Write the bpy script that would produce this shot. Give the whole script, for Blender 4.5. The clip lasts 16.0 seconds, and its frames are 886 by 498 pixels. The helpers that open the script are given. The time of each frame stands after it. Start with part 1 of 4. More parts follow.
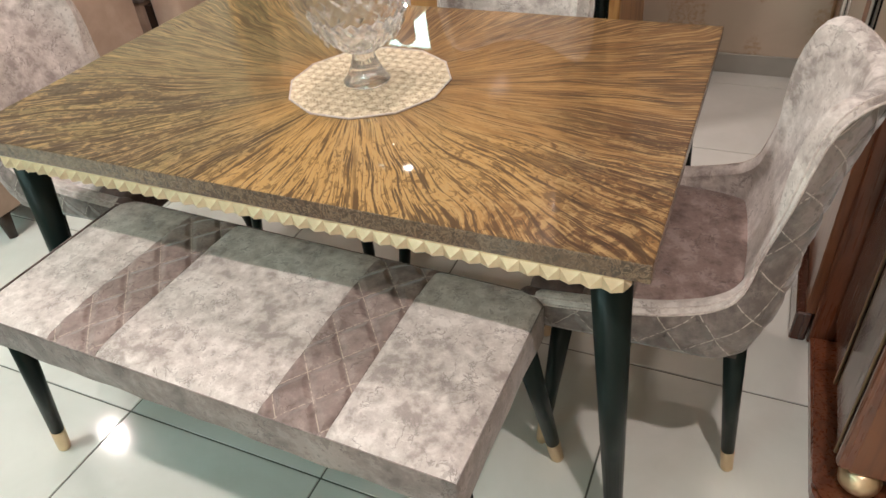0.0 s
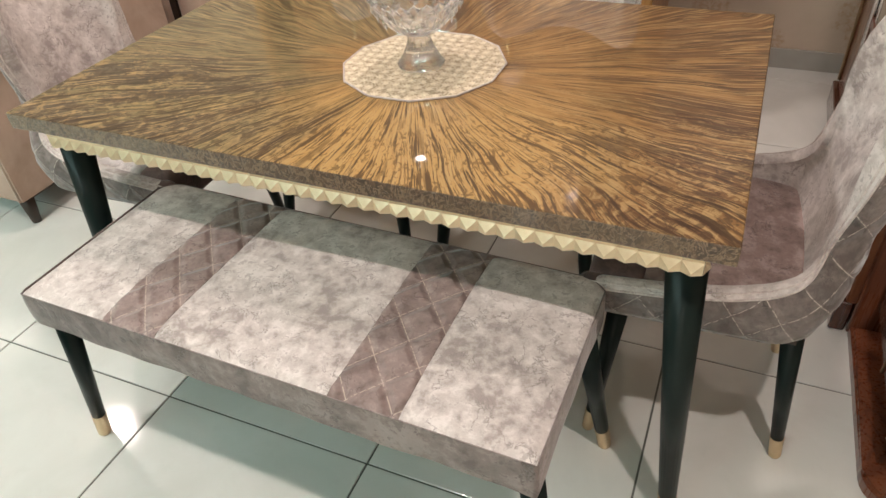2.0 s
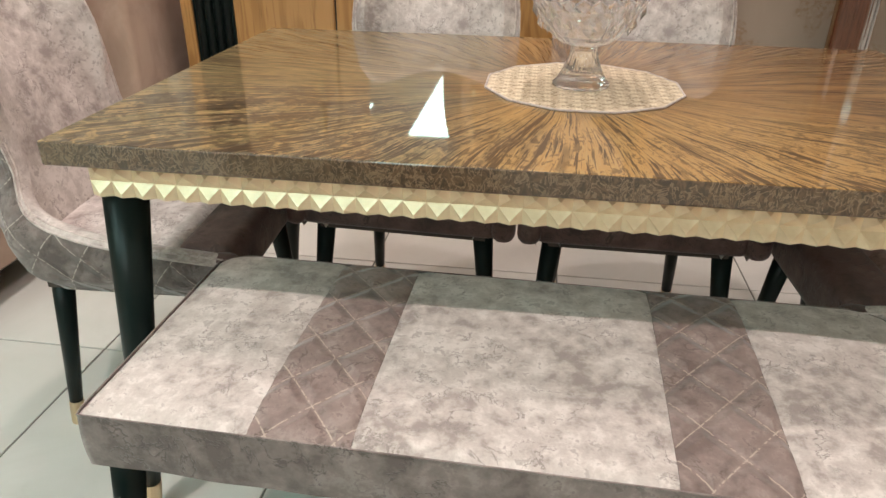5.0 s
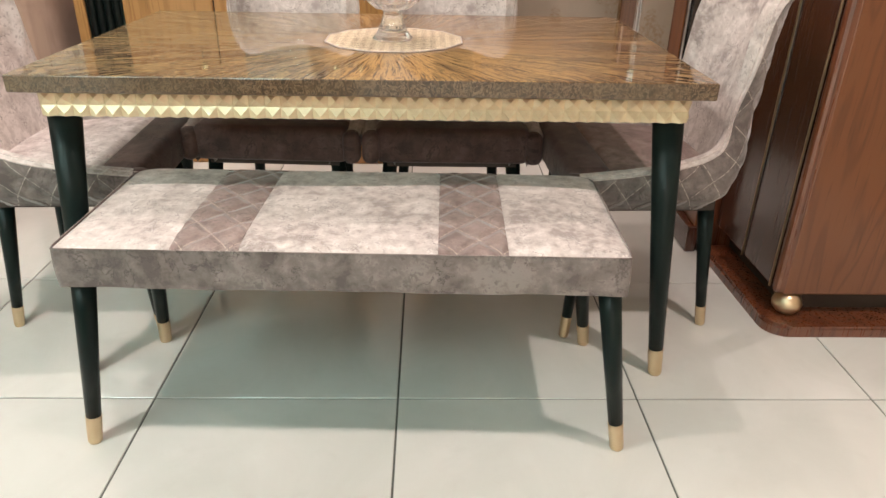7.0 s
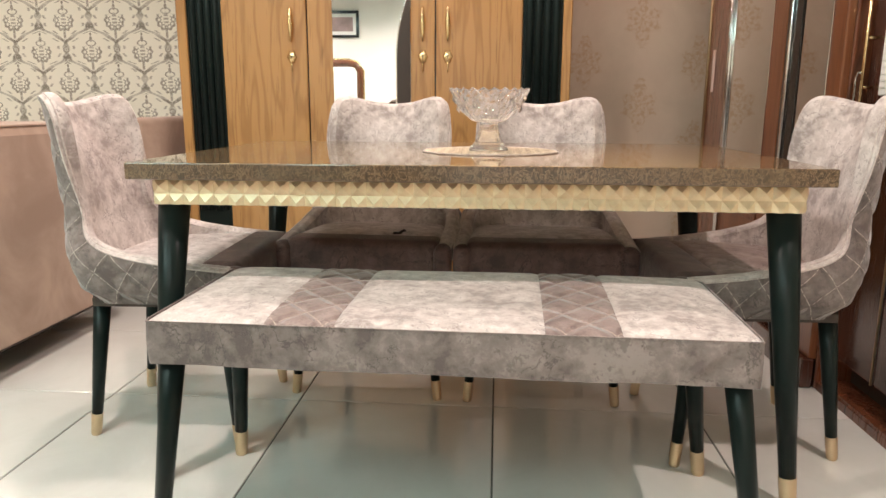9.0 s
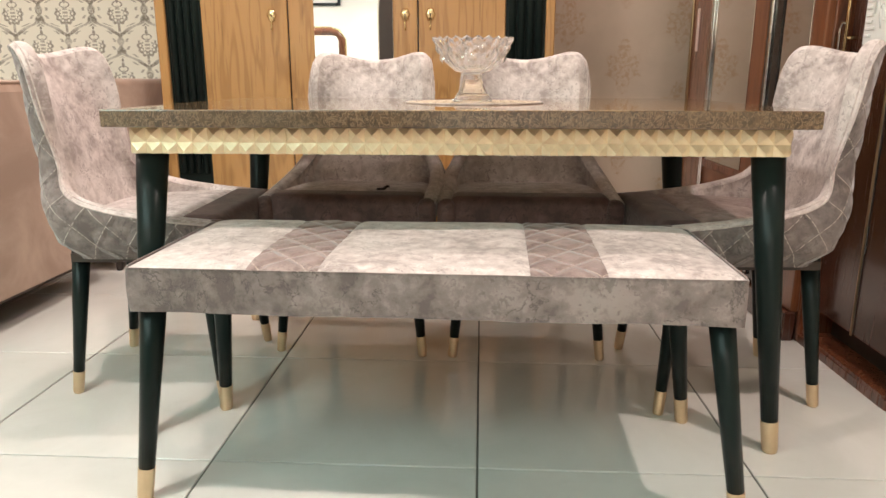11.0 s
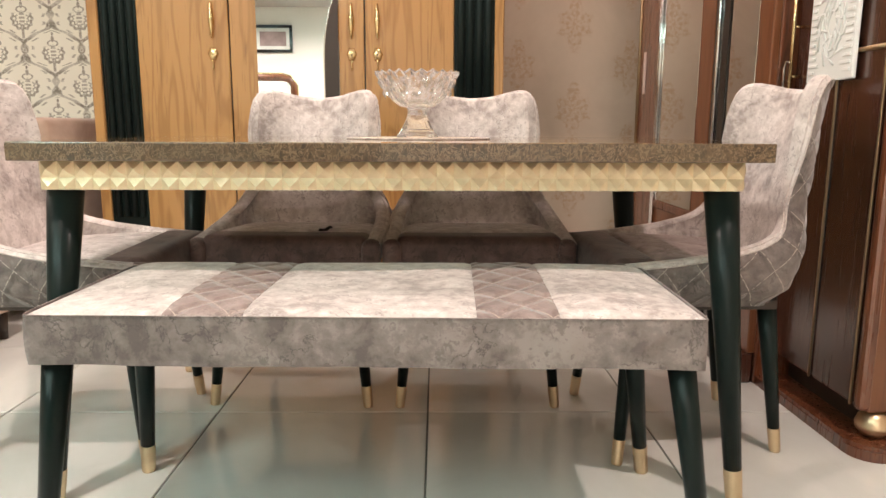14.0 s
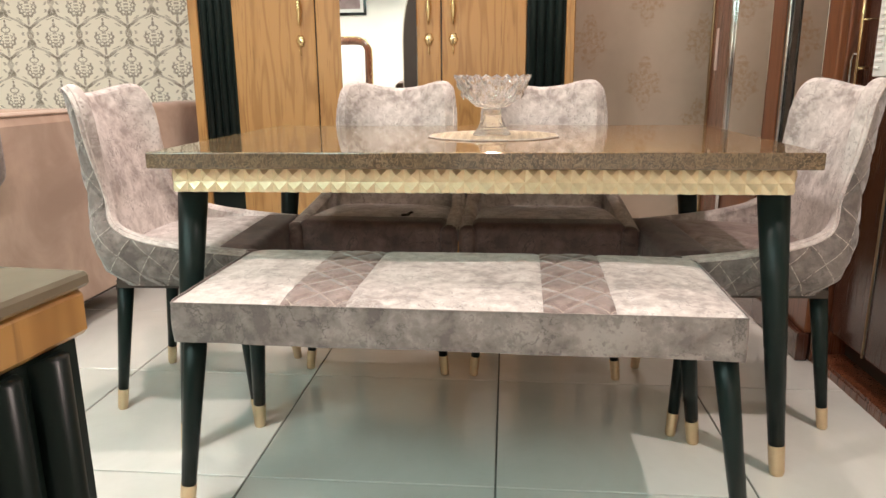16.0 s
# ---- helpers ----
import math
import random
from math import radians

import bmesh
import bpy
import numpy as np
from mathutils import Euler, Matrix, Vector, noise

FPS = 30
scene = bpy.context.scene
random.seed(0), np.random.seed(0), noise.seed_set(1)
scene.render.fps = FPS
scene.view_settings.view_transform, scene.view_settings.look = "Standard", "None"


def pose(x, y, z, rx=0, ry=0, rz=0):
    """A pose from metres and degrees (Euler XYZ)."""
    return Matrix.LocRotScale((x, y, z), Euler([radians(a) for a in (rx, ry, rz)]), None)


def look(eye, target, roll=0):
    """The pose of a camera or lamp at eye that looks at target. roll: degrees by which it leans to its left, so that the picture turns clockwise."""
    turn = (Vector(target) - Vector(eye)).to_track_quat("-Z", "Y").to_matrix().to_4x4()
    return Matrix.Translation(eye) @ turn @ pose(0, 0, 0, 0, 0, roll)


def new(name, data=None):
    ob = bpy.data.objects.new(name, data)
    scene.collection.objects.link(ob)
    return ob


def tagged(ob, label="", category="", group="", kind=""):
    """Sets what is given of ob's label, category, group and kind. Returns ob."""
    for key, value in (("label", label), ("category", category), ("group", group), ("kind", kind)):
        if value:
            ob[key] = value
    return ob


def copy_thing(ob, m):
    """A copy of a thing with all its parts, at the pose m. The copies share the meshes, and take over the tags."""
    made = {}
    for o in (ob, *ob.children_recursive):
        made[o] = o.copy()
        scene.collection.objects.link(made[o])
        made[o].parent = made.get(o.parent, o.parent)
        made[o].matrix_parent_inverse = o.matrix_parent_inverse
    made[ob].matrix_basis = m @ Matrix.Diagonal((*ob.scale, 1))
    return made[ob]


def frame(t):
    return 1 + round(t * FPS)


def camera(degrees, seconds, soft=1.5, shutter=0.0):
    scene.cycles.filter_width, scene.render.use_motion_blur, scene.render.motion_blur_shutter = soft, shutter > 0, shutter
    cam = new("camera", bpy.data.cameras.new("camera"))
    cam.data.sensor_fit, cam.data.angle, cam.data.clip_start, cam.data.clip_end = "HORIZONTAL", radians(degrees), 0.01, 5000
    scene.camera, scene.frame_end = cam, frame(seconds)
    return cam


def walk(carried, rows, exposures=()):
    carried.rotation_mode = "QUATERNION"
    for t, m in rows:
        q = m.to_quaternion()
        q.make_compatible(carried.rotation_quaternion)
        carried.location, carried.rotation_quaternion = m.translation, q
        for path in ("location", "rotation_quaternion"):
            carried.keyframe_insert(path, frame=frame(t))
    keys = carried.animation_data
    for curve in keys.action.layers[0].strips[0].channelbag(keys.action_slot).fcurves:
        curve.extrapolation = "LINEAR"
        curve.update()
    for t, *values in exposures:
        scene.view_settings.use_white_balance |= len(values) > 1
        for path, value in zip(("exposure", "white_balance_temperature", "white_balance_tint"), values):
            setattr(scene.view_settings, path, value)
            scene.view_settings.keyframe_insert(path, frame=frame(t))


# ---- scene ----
cam = camera(64.9, 16.0)
PATH = [
    (0, (0.825, -1.288, 1.439), (0.116, 0.124, 0.212), -5.7),
    (0.5, (0.759, -1.34, 1.476), (0.183, 0.21, 0.351), -6.8),
    (0.8, (0.739, -1.367, 1.469), (0.119, 0.204, 0.398), -6.3),
    (1, (0.75, -1.348, 1.467), (0.117, 0.19, 0.355), -6.2),
    (1.5, (0.723, -1.355, 1.43), (0.173, 0.06, 0.129), -1.6),
    (2, (0.697, -1.35, 1.429), (0.017, 0.062, 0.187), -4.6),
    (2.5, (0.671, -1.345, 1.418), (-0.119, 0.13, 0.322), -0.9),
    (2.8, (0.671, -1.323, 1.367), (-0.118, 0.203, 0.343), 3.0),
    (3, (0.661, -1.313, 1.316), (-0.086, 0.206, 0.25), 5.7),
    (3.2, (0.653, -1.309, 1.25), (-0.118, 0.203, 0.192), 5.2),
    (5.3, (-0.081, -1.367, 1.106), (-0.101, 0.41, 0.189), 0.9),
    (5.5, (-0.053, -1.411, 1.142), (0.033, 0.287, 0.088), 1.4),
    (6, (0.045, -1.644, 1.126), (0.074, 0.101, 0.15), 1.7),
    (6.5, (0.047, -1.816, 1.115), (0.146, -0.094, 0.102), -0.0),
    (7, (0.13, -1.942, 1.116), (0.178, -0.153, 0.224), 1.1),
    (7.5, (0.127, -1.965, 0.988), (0.027, -0.113, 0.24), -0.7),
    (8, (0.092, -1.933, 0.895), (0.044, 0.022, 0.479), -0.9),
    (8.5, (0.066, -1.94, 0.902), (-0.048, 0.012, 0.484), 0.2),
    (9, (0.06, -1.941, 0.904), (-0.09, 0.012, 0.5), 0.2),
    (11.5, (0.061, -1.94, 0.798), (-0.002, 0.0, 0.316), -0.1),
    (12, (0.035, -1.899, 0.758), (0.025, 0.046, 0.291), -0.2),
    (12.5, (0.039, -1.86, 0.756), (0.032, 0.091, 0.315), -0.4),
    (13, (0.063, -1.839, 0.773), (0.122, 0.119, 0.371), 0.6),
    (13.5, (0.084, -1.84, 0.787), (0.213, 0.117, 0.397), 0.4),
    (14, (0.086, -1.844, 0.809), (0.105, 0.126, 0.466), 0.2),
    (14.5, (0.069, -1.87, 0.821), (-0.095, 0.094, 0.483), 1.0),
    (15, (0.061, -1.903, 0.839), (-0.097, 0.067, 0.527), 0.8),
    (15.5, (0.066, -1.965, 0.853), (-0.101, -0.004, 0.5), 1.0),
    (16, (0.078, -2.017, 0.936), (-0.1, -0.082, 0.465), -0.5),
]
walk(cam, [(t, look(eye, target, roll)) for t, eye, target, roll in PATH],
     [(0, -0.78, 6150, 4), (1.2, -0.76, 6150, 4), (2.3, -0.82, 6200, 5), (3.2, -0.82, 6200, 5), (5.3, -0.88, 6250, 6), (5.9, -0.80, 6300, 7), (7, -0.61, 6400, 9), (8, -0.53, 6500, 10), (9.2, -0.53, 6500, 10),
      (11.5, -0.41, 6500, 10), (12.5, -0.29, 6600, 11), (13.5, -0.35, 6600, 11), (14.5, -0.47, 6550, 10), (15, -0.53, 6450, 9), (16, -0.47, 6400, 8)])

# ---------------------------------------------------------------- light
world = bpy.data.worlds.new("world")
scene.world = world
world.use_nodes = True
world.node_tree.nodes["Background"].inputs["Color"].default_value = (0.6, 0.7, 0.8, 1)
world.node_tree.nodes["Background"].inputs["Strength"].default_value = 0.02
CEIL = 2.5

WARM, COOL = (1.0, 0.81, 0.74), (0.70, 1.0, 0.95)
# recessed ceiling spots: x, y, watts, colour
# those at y 0.36, 0.90, 1.55 and -5.1 are unseen, added as fill
SPOTS = [(-2.85, 0.52, 36, WARM), (-1.10, 0.22, 20, WARM), (-0.05, 0.36, 14, WARM), (0.0, 0.90, 14, WARM), (0.70, 1.55, 10, WARM), (-2.85, -1.04, 8, WARM), (-0.92, -1.06, 32, WARM),
         (1.12, -1.06, 32, WARM), (-0.90, -5.1, 70, WARM), (-2.60, -5.1, 60, WARM), (0.80, -5.1, 75, WARM)]
# ceiling light panels: middle x, middle y, width, length
# the last panel is unseen, added as cool fill; the others follow reflections
PANELS = [(-0.98, -3.60, 0.42, 2.5), (-1.95, -2.45, 0.42, 1.7), (-2.90, -3.00, 0.42, 2.0)]

# ---------------------------------------------------------------- materials
class Ex:
    """A socket of a node tree with arithmetic."""
    def __init__(self, t, s):
        self.t, self.s = t, s

    def op(self, kind, *others):
        n = self.t.nodes.new("ShaderNodeMath")
        n.operation = kind
        for i, o in enumerate((self, *others)):
            if isinstance(o, Ex):
                self.t.links.new(o.s, n.inputs[i])
            else:
                n.inputs[i].default_value = o
        return Ex(self.t, n.outputs[0])

    def __add__(self, o): return self.op("ADD", o)
    def __sub__(self, o): return self.op("SUBTRACT", o)
    def __mul__(self, o): return self.op("MULTIPLY", o)
    def __truediv__(self, o): return self.op("DIVIDE", o)
    def __radd__(self, o): return self.op("ADD", o)
    def __rmul__(self, o): return self.op("MULTIPLY", o)
    def __rsub__(self, o): return (self * -1) + o
    def sin(self): return self.op("SINE")
    def cos(self): return self.op("COSINE")
    def abs(self): return self.op("ABSOLUTE")
    def fract(self): return self.op("FRACT")
    def sqrt(self): return self.op("SQRT")
    def min(self, o): return self.op("MINIMUM", o)
    def max(self, o): return self.op("MAXIMUM", o)
    def less(self, o): return self.op("LESS_THAN", o)
    def atan2(self, o): return self.op("ARCTAN2", o)
    def pow(self, o): return self.op("POWER", o)

    def ramp(self, lo, hi):
        """0 below lo, 1 above hi, smooth between."""
        n = self.t.nodes.new("ShaderNodeMapRange")
        n.interpolation_type = "SMOOTHSTEP"
        self.t.links.new(self.s, n.inputs[0])
        n.inputs[1].default_value, n.inputs[2].default_value = lo, hi
        if lo > hi:
            n.inputs[1].default_value, n.inputs[2].default_value = hi, lo
            n.inputs[3].default_value, n.inputs[4].default_value = 1, 0
        return Ex(self.t, n.outputs[0])


class Mat:
    def __init__(self, name, rough=0.5, metal=0.0, color=(0.5, 0.5, 0.5)):
        self.m = bpy.data.materials.new(name)
        self.m.use_nodes = True
        self.t = self.m.node_tree
        self.b = self.t.nodes["Principled BSDF"]
        self.put("Roughness", rough)
        self.put("Metallic", metal)
        self.put("Base Color", (*color, 1))
        self.c = self.t.nodes.new("ShaderNodeTexCoord")

    def put(self, key, v):
        if isinstance(v, Ex):
            self.t.links.new(v.s, self.b.inputs[key])
        elif hasattr(v, "is_linked"):
            self.t.links.new(v, self.b.inputs[key])
        else:
            self.b.inputs[key].default_value = v
        return self

    def xyz(self, which="Object"):
        n = self.t.nodes.new("ShaderNodeSeparateXYZ")
        self.t.links.new(self.c.outputs[which], n.inputs[0])
        return [Ex(self.t, o) for o in n.outputs]

    def vec(self, x, y, z=0.0):
        n = self.t.nodes.new("ShaderNodeCombineXYZ")
        for i, v in enumerate((x, y, z)):
            if isinstance(v, Ex):
                self.t.links.new(v.s, n.inputs[i])
            else:
                n.inputs[i].default_value = v
        return n.outputs[0]

    def noise(self, scale, detail=4.0, rough=0.5, vec=None, dist=0.0, which="Object"):
        n = self.t.nodes.new("ShaderNodeTexNoise")
        n.inputs["Scale"].default_value, n.inputs["Detail"].default_value = scale, detail
        n.inputs["Roughness"].default_value, n.inputs["Distortion"].default_value = rough, dist
        self.t.links.new(vec if vec is not None else self.c.outputs[which], n.inputs["Vector"])
        return Ex(self.t, n.outputs["Fac"])

    def rand(self):
        return Ex(self.t, self.t.nodes.new("ShaderNodeObjectInfo").outputs["Random"])

    def mix(self, f, a, b):
        n = self.t.nodes.new("ShaderNodeMix")
        n.data_type = "RGBA"
        ins = [n.inputs[0], n.inputs[6], n.inputs[7]]
        for s, v in zip(ins, (f, a, b)):
            if isinstance(v, Ex):
                self.t.links.new(v.s, s)
            elif hasattr(v, "is_linked"):
                self.t.links.new(v, s)
            elif isinstance(v, tuple):
                s.default_value = (*v, 1) if len(v) == 3 else v
            else:
                s.default_value = v
        return n.outputs[2]

    def bump(self, h, strength=0.3, distance=0.002):
        n = self.t.nodes.new("ShaderNodeBump")
        n.inputs["Strength"].default_value, n.inputs["Distance"].default_value = strength, distance
        self.t.links.new(h.s, n.inputs["Height"])
        self.t.links.new(n.outputs[0], self.b.inputs["Normal"])
        return self


def velvet(name, dark, mid, light, scale=14, sheen=0.35):
    """Crushed velvet: clouds of pile lying this way and that, with fine creases."""
    k = Mat(name, 0.75)
    big = k.noise(scale * 0.55, 3, 0.5, dist=0.3)
    small = k.noise(scale * 2.1, 6, 0.66, dist=0.15)
    fold = (k.noise(scale * 1.2, 5, 0.62, dist=0.4) - 0.5).abs()
    crack = fold.ramp(0.020, 0.002) * k.noise(scale * 0.9, 2, 0.5).ramp(0.46, 0.58)
    c = k.mix((big * 0.40 + small * 0.60).ramp(0.38, 0.50), dark, mid)
    c = k.mix((big * 0.35 + small * 0.65).ramp(0.49, 0.59) * 0.9, c, light)
    fleck = k.noise(scale * 4.2, 4, 0.62, dist=0.3).ramp(0.57, 0.64) * big.ramp(0.44, 0.56)
    c = k.mix((crack * 0.85).max(fleck * 0.55), c, tuple(v * 0.82 for v in dark))
    k.put("Base Color", c)
    k.put("Sheen Weight", sheen).put("Sheen Roughness", 0.4)
    k.bump(small * 0.8 - crack * 0.5 + k.noise(260, 2) * 0.25, 0.45, 0.004)
    return k


def quilted(name, dark, mid, light, thread, cell=0.085, scale=14):
    """Velvet stitched in diamonds; the cloth's own coordinates are metres."""
    k = velvet(name, dark, mid, light, scale)
    u, v, _ = k.xyz("UV")
    a = ((u / cell + v / (cell * 1.15)).fract() - 0.5).abs()
    b = ((u / cell - v / (cell * 1.15)).fract() - 0.5).abs()
    line = (a.min(b)).ramp(0.020, 0.008)
    dash = (k.noise(160, 1)).ramp(0.40, 0.5)
    old = k.b.inputs["Base Color"].links[0].from_socket
    k.put("Base Color", k.mix(line * dash * 0.58, old, thread))
    puff = (a.min(b)).ramp(0.0, 0.22)
    k.bump(puff + k.noise(60, 4) * 0.12, 0.7, 0.007)
    return k


LIGHT_VELVET = velvet("light_velvet", (0.305, 0.262, 0.245), (0.485, 0.437, 0.410), (0.64, 0.59, 0.56), 16).m
SEAT_VELVET = velvet("seat_velvet", (0.27, 0.225, 0.21), (0.45, 0.40, 0.38), (0.61, 0.56, 0.54), 13).m
# same cloth as the other seats, with shade put into a darker colour
SHADED_SEAT_VELVET = velvet("shaded_seat_velvet", (0.135, 0.090, 0.080), (0.235, 0.168, 0.150), (0.34, 0.262, 0.24), 13).m
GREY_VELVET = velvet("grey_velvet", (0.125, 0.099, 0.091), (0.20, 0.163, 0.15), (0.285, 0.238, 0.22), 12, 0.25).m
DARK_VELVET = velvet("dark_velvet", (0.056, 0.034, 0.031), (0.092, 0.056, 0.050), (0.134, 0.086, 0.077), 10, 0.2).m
SHELL_VELVET = quilted("shell_velvet", (0.098, 0.079, 0.072), (0.155, 0.127, 0.116), (0.225, 0.188, 0.173), (0.62, 0.55, 0.48)).m
STRIP_VELVET = quilted("strip_velvet", (0.15, 0.108, 0.098), (0.225, 0.17, 0.155), (0.30, 0.235, 0.215), (0.55, 0.46, 0.38), 0.090).m
PIPING = velvet("piping_velvet", (0.34, 0.29, 0.27), (0.48, 0.42, 0.39), (0.6, 0.54, 0.5), 30).m


def suede():
    k = Mat("suede", 0.85)
    n = k.noise(3.5, 5, 0.6, dist=0.6)
    k.put("Base Color", k.mix(n.ramp(0.3, 0.7), (0.33, 0.225, 0.165), (0.47, 0.345, 0.265)))
    k.put("Sheen Weight", 0.3)
    k.bump(k.noise(300, 2), 0.2, 0.001)
    return k.m


def lacquer():
    k = Mat("dark_lacquer", 0.25)
    n = k.noise(9, 4)
    k.put("Base Color", k.mix(n, (0.007, 0.012, 0.011), (0.009, 0.016, 0.0145)))
    k.put("Roughness", k.noise(9, 2) * 0.04 + 0.27)
    k.put("Specular IOR Level", 0.16)
    return k.m


def satin_brass():
    k = Mat("satin_brass", 0.38, 1.0)
    k.put("Base Color", k.mix(k.noise(25, 3), (0.62, 0.47, 0.30), (0.78, 0.62, 0.42)))
    k.put("Roughness", k.noise(60, 3) * 0.2 + 0.28)
    return k.m


def gold_paint():
    k = Mat("gold_paint", 0.34, 0.45)
    n = k.noise(35, 4)
    k.put("Base Color", k.mix(n.ramp(0.3, 0.7), (0.74, 0.575, 0.37), (0.86, 0.715, 0.50)))
    k.put("Roughness", n * 0.2 + 0.28)
    k.bump(k.noise(150, 3), 0.15, 0.001)
    return k.m


def sunburst():
    """Straw rays from the middle of the table under a thick clear coat, its olive and gold sheen painted in."""
    k = Mat("sunburst_veneer", 0.32)
    x, y, z = k.xyz()
    x, y = x - 0.02, y + 0.02
    r = (x * x + y * y).sqrt()
    a = y.atan2(x) + (k.noise(3.0, 2, 0.5) - 0.5) * 0.16
    ca, sa = a.cos(), a.sin()

    def rays(n, along, detail=4, dist=0.6, rough=0.62):
        return k.noise(1.0, detail, rough, k.vec(ca * n, sa * n, r * along), dist)

    sheaf = rays(2.4, 1.6, 2, 0.2, 0.5)
    broad = rays(10, 3.0, 3, 0.2)
    stroke = rays(50, 7.0, 3, 0.15)
    fine = rays(88, 7.0, 3, 0.12)
    hair = rays(150, 6.0, 3, 0.1)
    straw = rays(30, 34.0, 4, 1.2, 0.62)
    # sheen and reflection by side of the table, put into the colour
    west = (x + (sheaf - 0.5) * 0.5).ramp(-0.06, -0.26)
    south = (0.0 - y + (broad - 0.5) * 0.5).ramp(0.02, 0.20)
    east = (x - 0.36 + (sheaf - 0.5) * 0.6).ramp(0.0, 0.26)
    base = k.mix(sheaf.ramp(0.36, 0.60), (0.125, 0.063, 0.025), (0.27, 0.150, 0.054))
    base = k.mix(south * (1 - east) * 0.85, base, (0.42, 0.26, 0.092))
    base = k.mix(east * broad.ramp(0.40, 0.56) * 0.75, base, (0.092, 0.046, 0.021))
    base = k.mix(west * 0.9, base, (0.150, 0.124, 0.062))
    base = k.mix(west * south * broad.ramp(0.44, 0.54) * 0.75, base, (0.075, 0.058, 0.042))
    base = k.mix(hair.ramp(0.50, 0.62) * 0.65, base, (0.42, 0.285, 0.125))
    base = k.mix(straw.ramp(0.54, 0.60) * 0.55 * south, base, (0.40, 0.27, 0.115))
    dark = stroke.ramp(0.54, 0.60) * (south * 0.45 + 0.40)
    dark = dark.max(fine.ramp(0.555, 0.60) * 0.72).max(broad.ramp(0.56, 0.66) * 0.55)
    dark = dark.max(straw.ramp(0.46, 0.41) * 0.60 * south * r.ramp(0.18, 0.34))
    base = k.mix(dark, base, (0.036, 0.019, 0.010))
    k.put("Base Color", base)
    k.put("Roughness", 0.46)
    k.put("Specular IOR Level", 0.15)
    k.put("Coat Weight", 1.0).put("Coat Roughness", 0.03).put("Coat IOR", 1.45)
    k.bump(stroke * 0.6 + fine * 0.4, 0.12, 0.002)
    return k.m


def bark():
    """The table's edge: pressed straw, grey and brown, in short crossing strokes."""
    k = Mat("straw_edge", 0.34)
    x, y, z = k.xyz()
    n = k.noise(1.0, 4, 0.64, k.vec(x * 60, y * 60, z * 48), 1.6)
    b = k.noise(4, 3)
    strand = (k.noise(1.0, 3, 0.6, k.vec(x * 48, y * 48, z * 40), 2.2) - 0.5).abs().ramp(0.05, 0.008)
    c = k.mix(n.ramp(0.40, 0.62), (0.048, 0.027, 0.013), (0.120, 0.070, 0.034))
    c = k.mix(strand * 0.65, c, (0.26, 0.175, 0.10))
    c = k.mix(b.ramp(0.42, 0.62) * 0.35, c, (0.105, 0.078, 0.046))
    k.put("Base Color", c)
    k.put("Coat Weight", 0.6).put("Coat Roughness", 0.1)
    k.bump(n + strand * 0.5, 0.4, 0.002)
    return k.m


def wood(name, dark, light, rough, grain, coat=0.3, axis=2):
    """Veneer with cathedral grain along one axis."""
    k = Mat(name, rough)
    p = k.xyz()
    q = [v * (0.9 if i == axis else 7.0) for i, v in enumerate(p)]
    warp = k.noise(1.0, 3, 0.5, k.vec(*q), 0.3)
    rings = ((warp * grain).fract() - 0.5).abs() * 2
    q2 = [v * (6.0 if i == axis else 130.0) for i, v in enumerate(p)]
    pore = k.noise(1.0, 3, 0.6, k.vec(*q2))
    big = k.noise(1.3, 2)
    c = k.mix(rings.ramp(0.45, 1.0) * 0.75 + big * 0.25, light, dark)
    c = k.mix(pore.ramp(0.55, 0.72) * 0.55, c, tuple(v * 0.6 for v in dark))
    k.put("Base Color", c)
    k.put("Roughness", pore * 0.15 + rough - 0.07)
    k.put("Coat Weight", coat).put("Coat Roughness", 0.12)
    k.bump(pore, 0.12, 0.001)
    return k.m


def tile_porcelain():
    k = Mat("porcelain", 0.09)
    n = k.noise(2.2, 6, 0.62, dist=1.2)
    v = k.noise(14, 5, 0.6)
    c = k.mix(n.ramp(0.3, 0.7), (0.62, 0.625, 0.585), (0.69, 0.69, 0.655))
    c = k.mix(v.ramp(0.55, 0.75) * 0.25, c, (0.54, 0.545, 0.505))
    c = k.mix(k.rand() * 0.25, c, (0.58, 0.59, 0.55))
    k.put("Base Color", c)
    k.put("Roughness", v * 0.07 + 0.05)
    k.put("Specular IOR Level", 0.55)
    return k.m


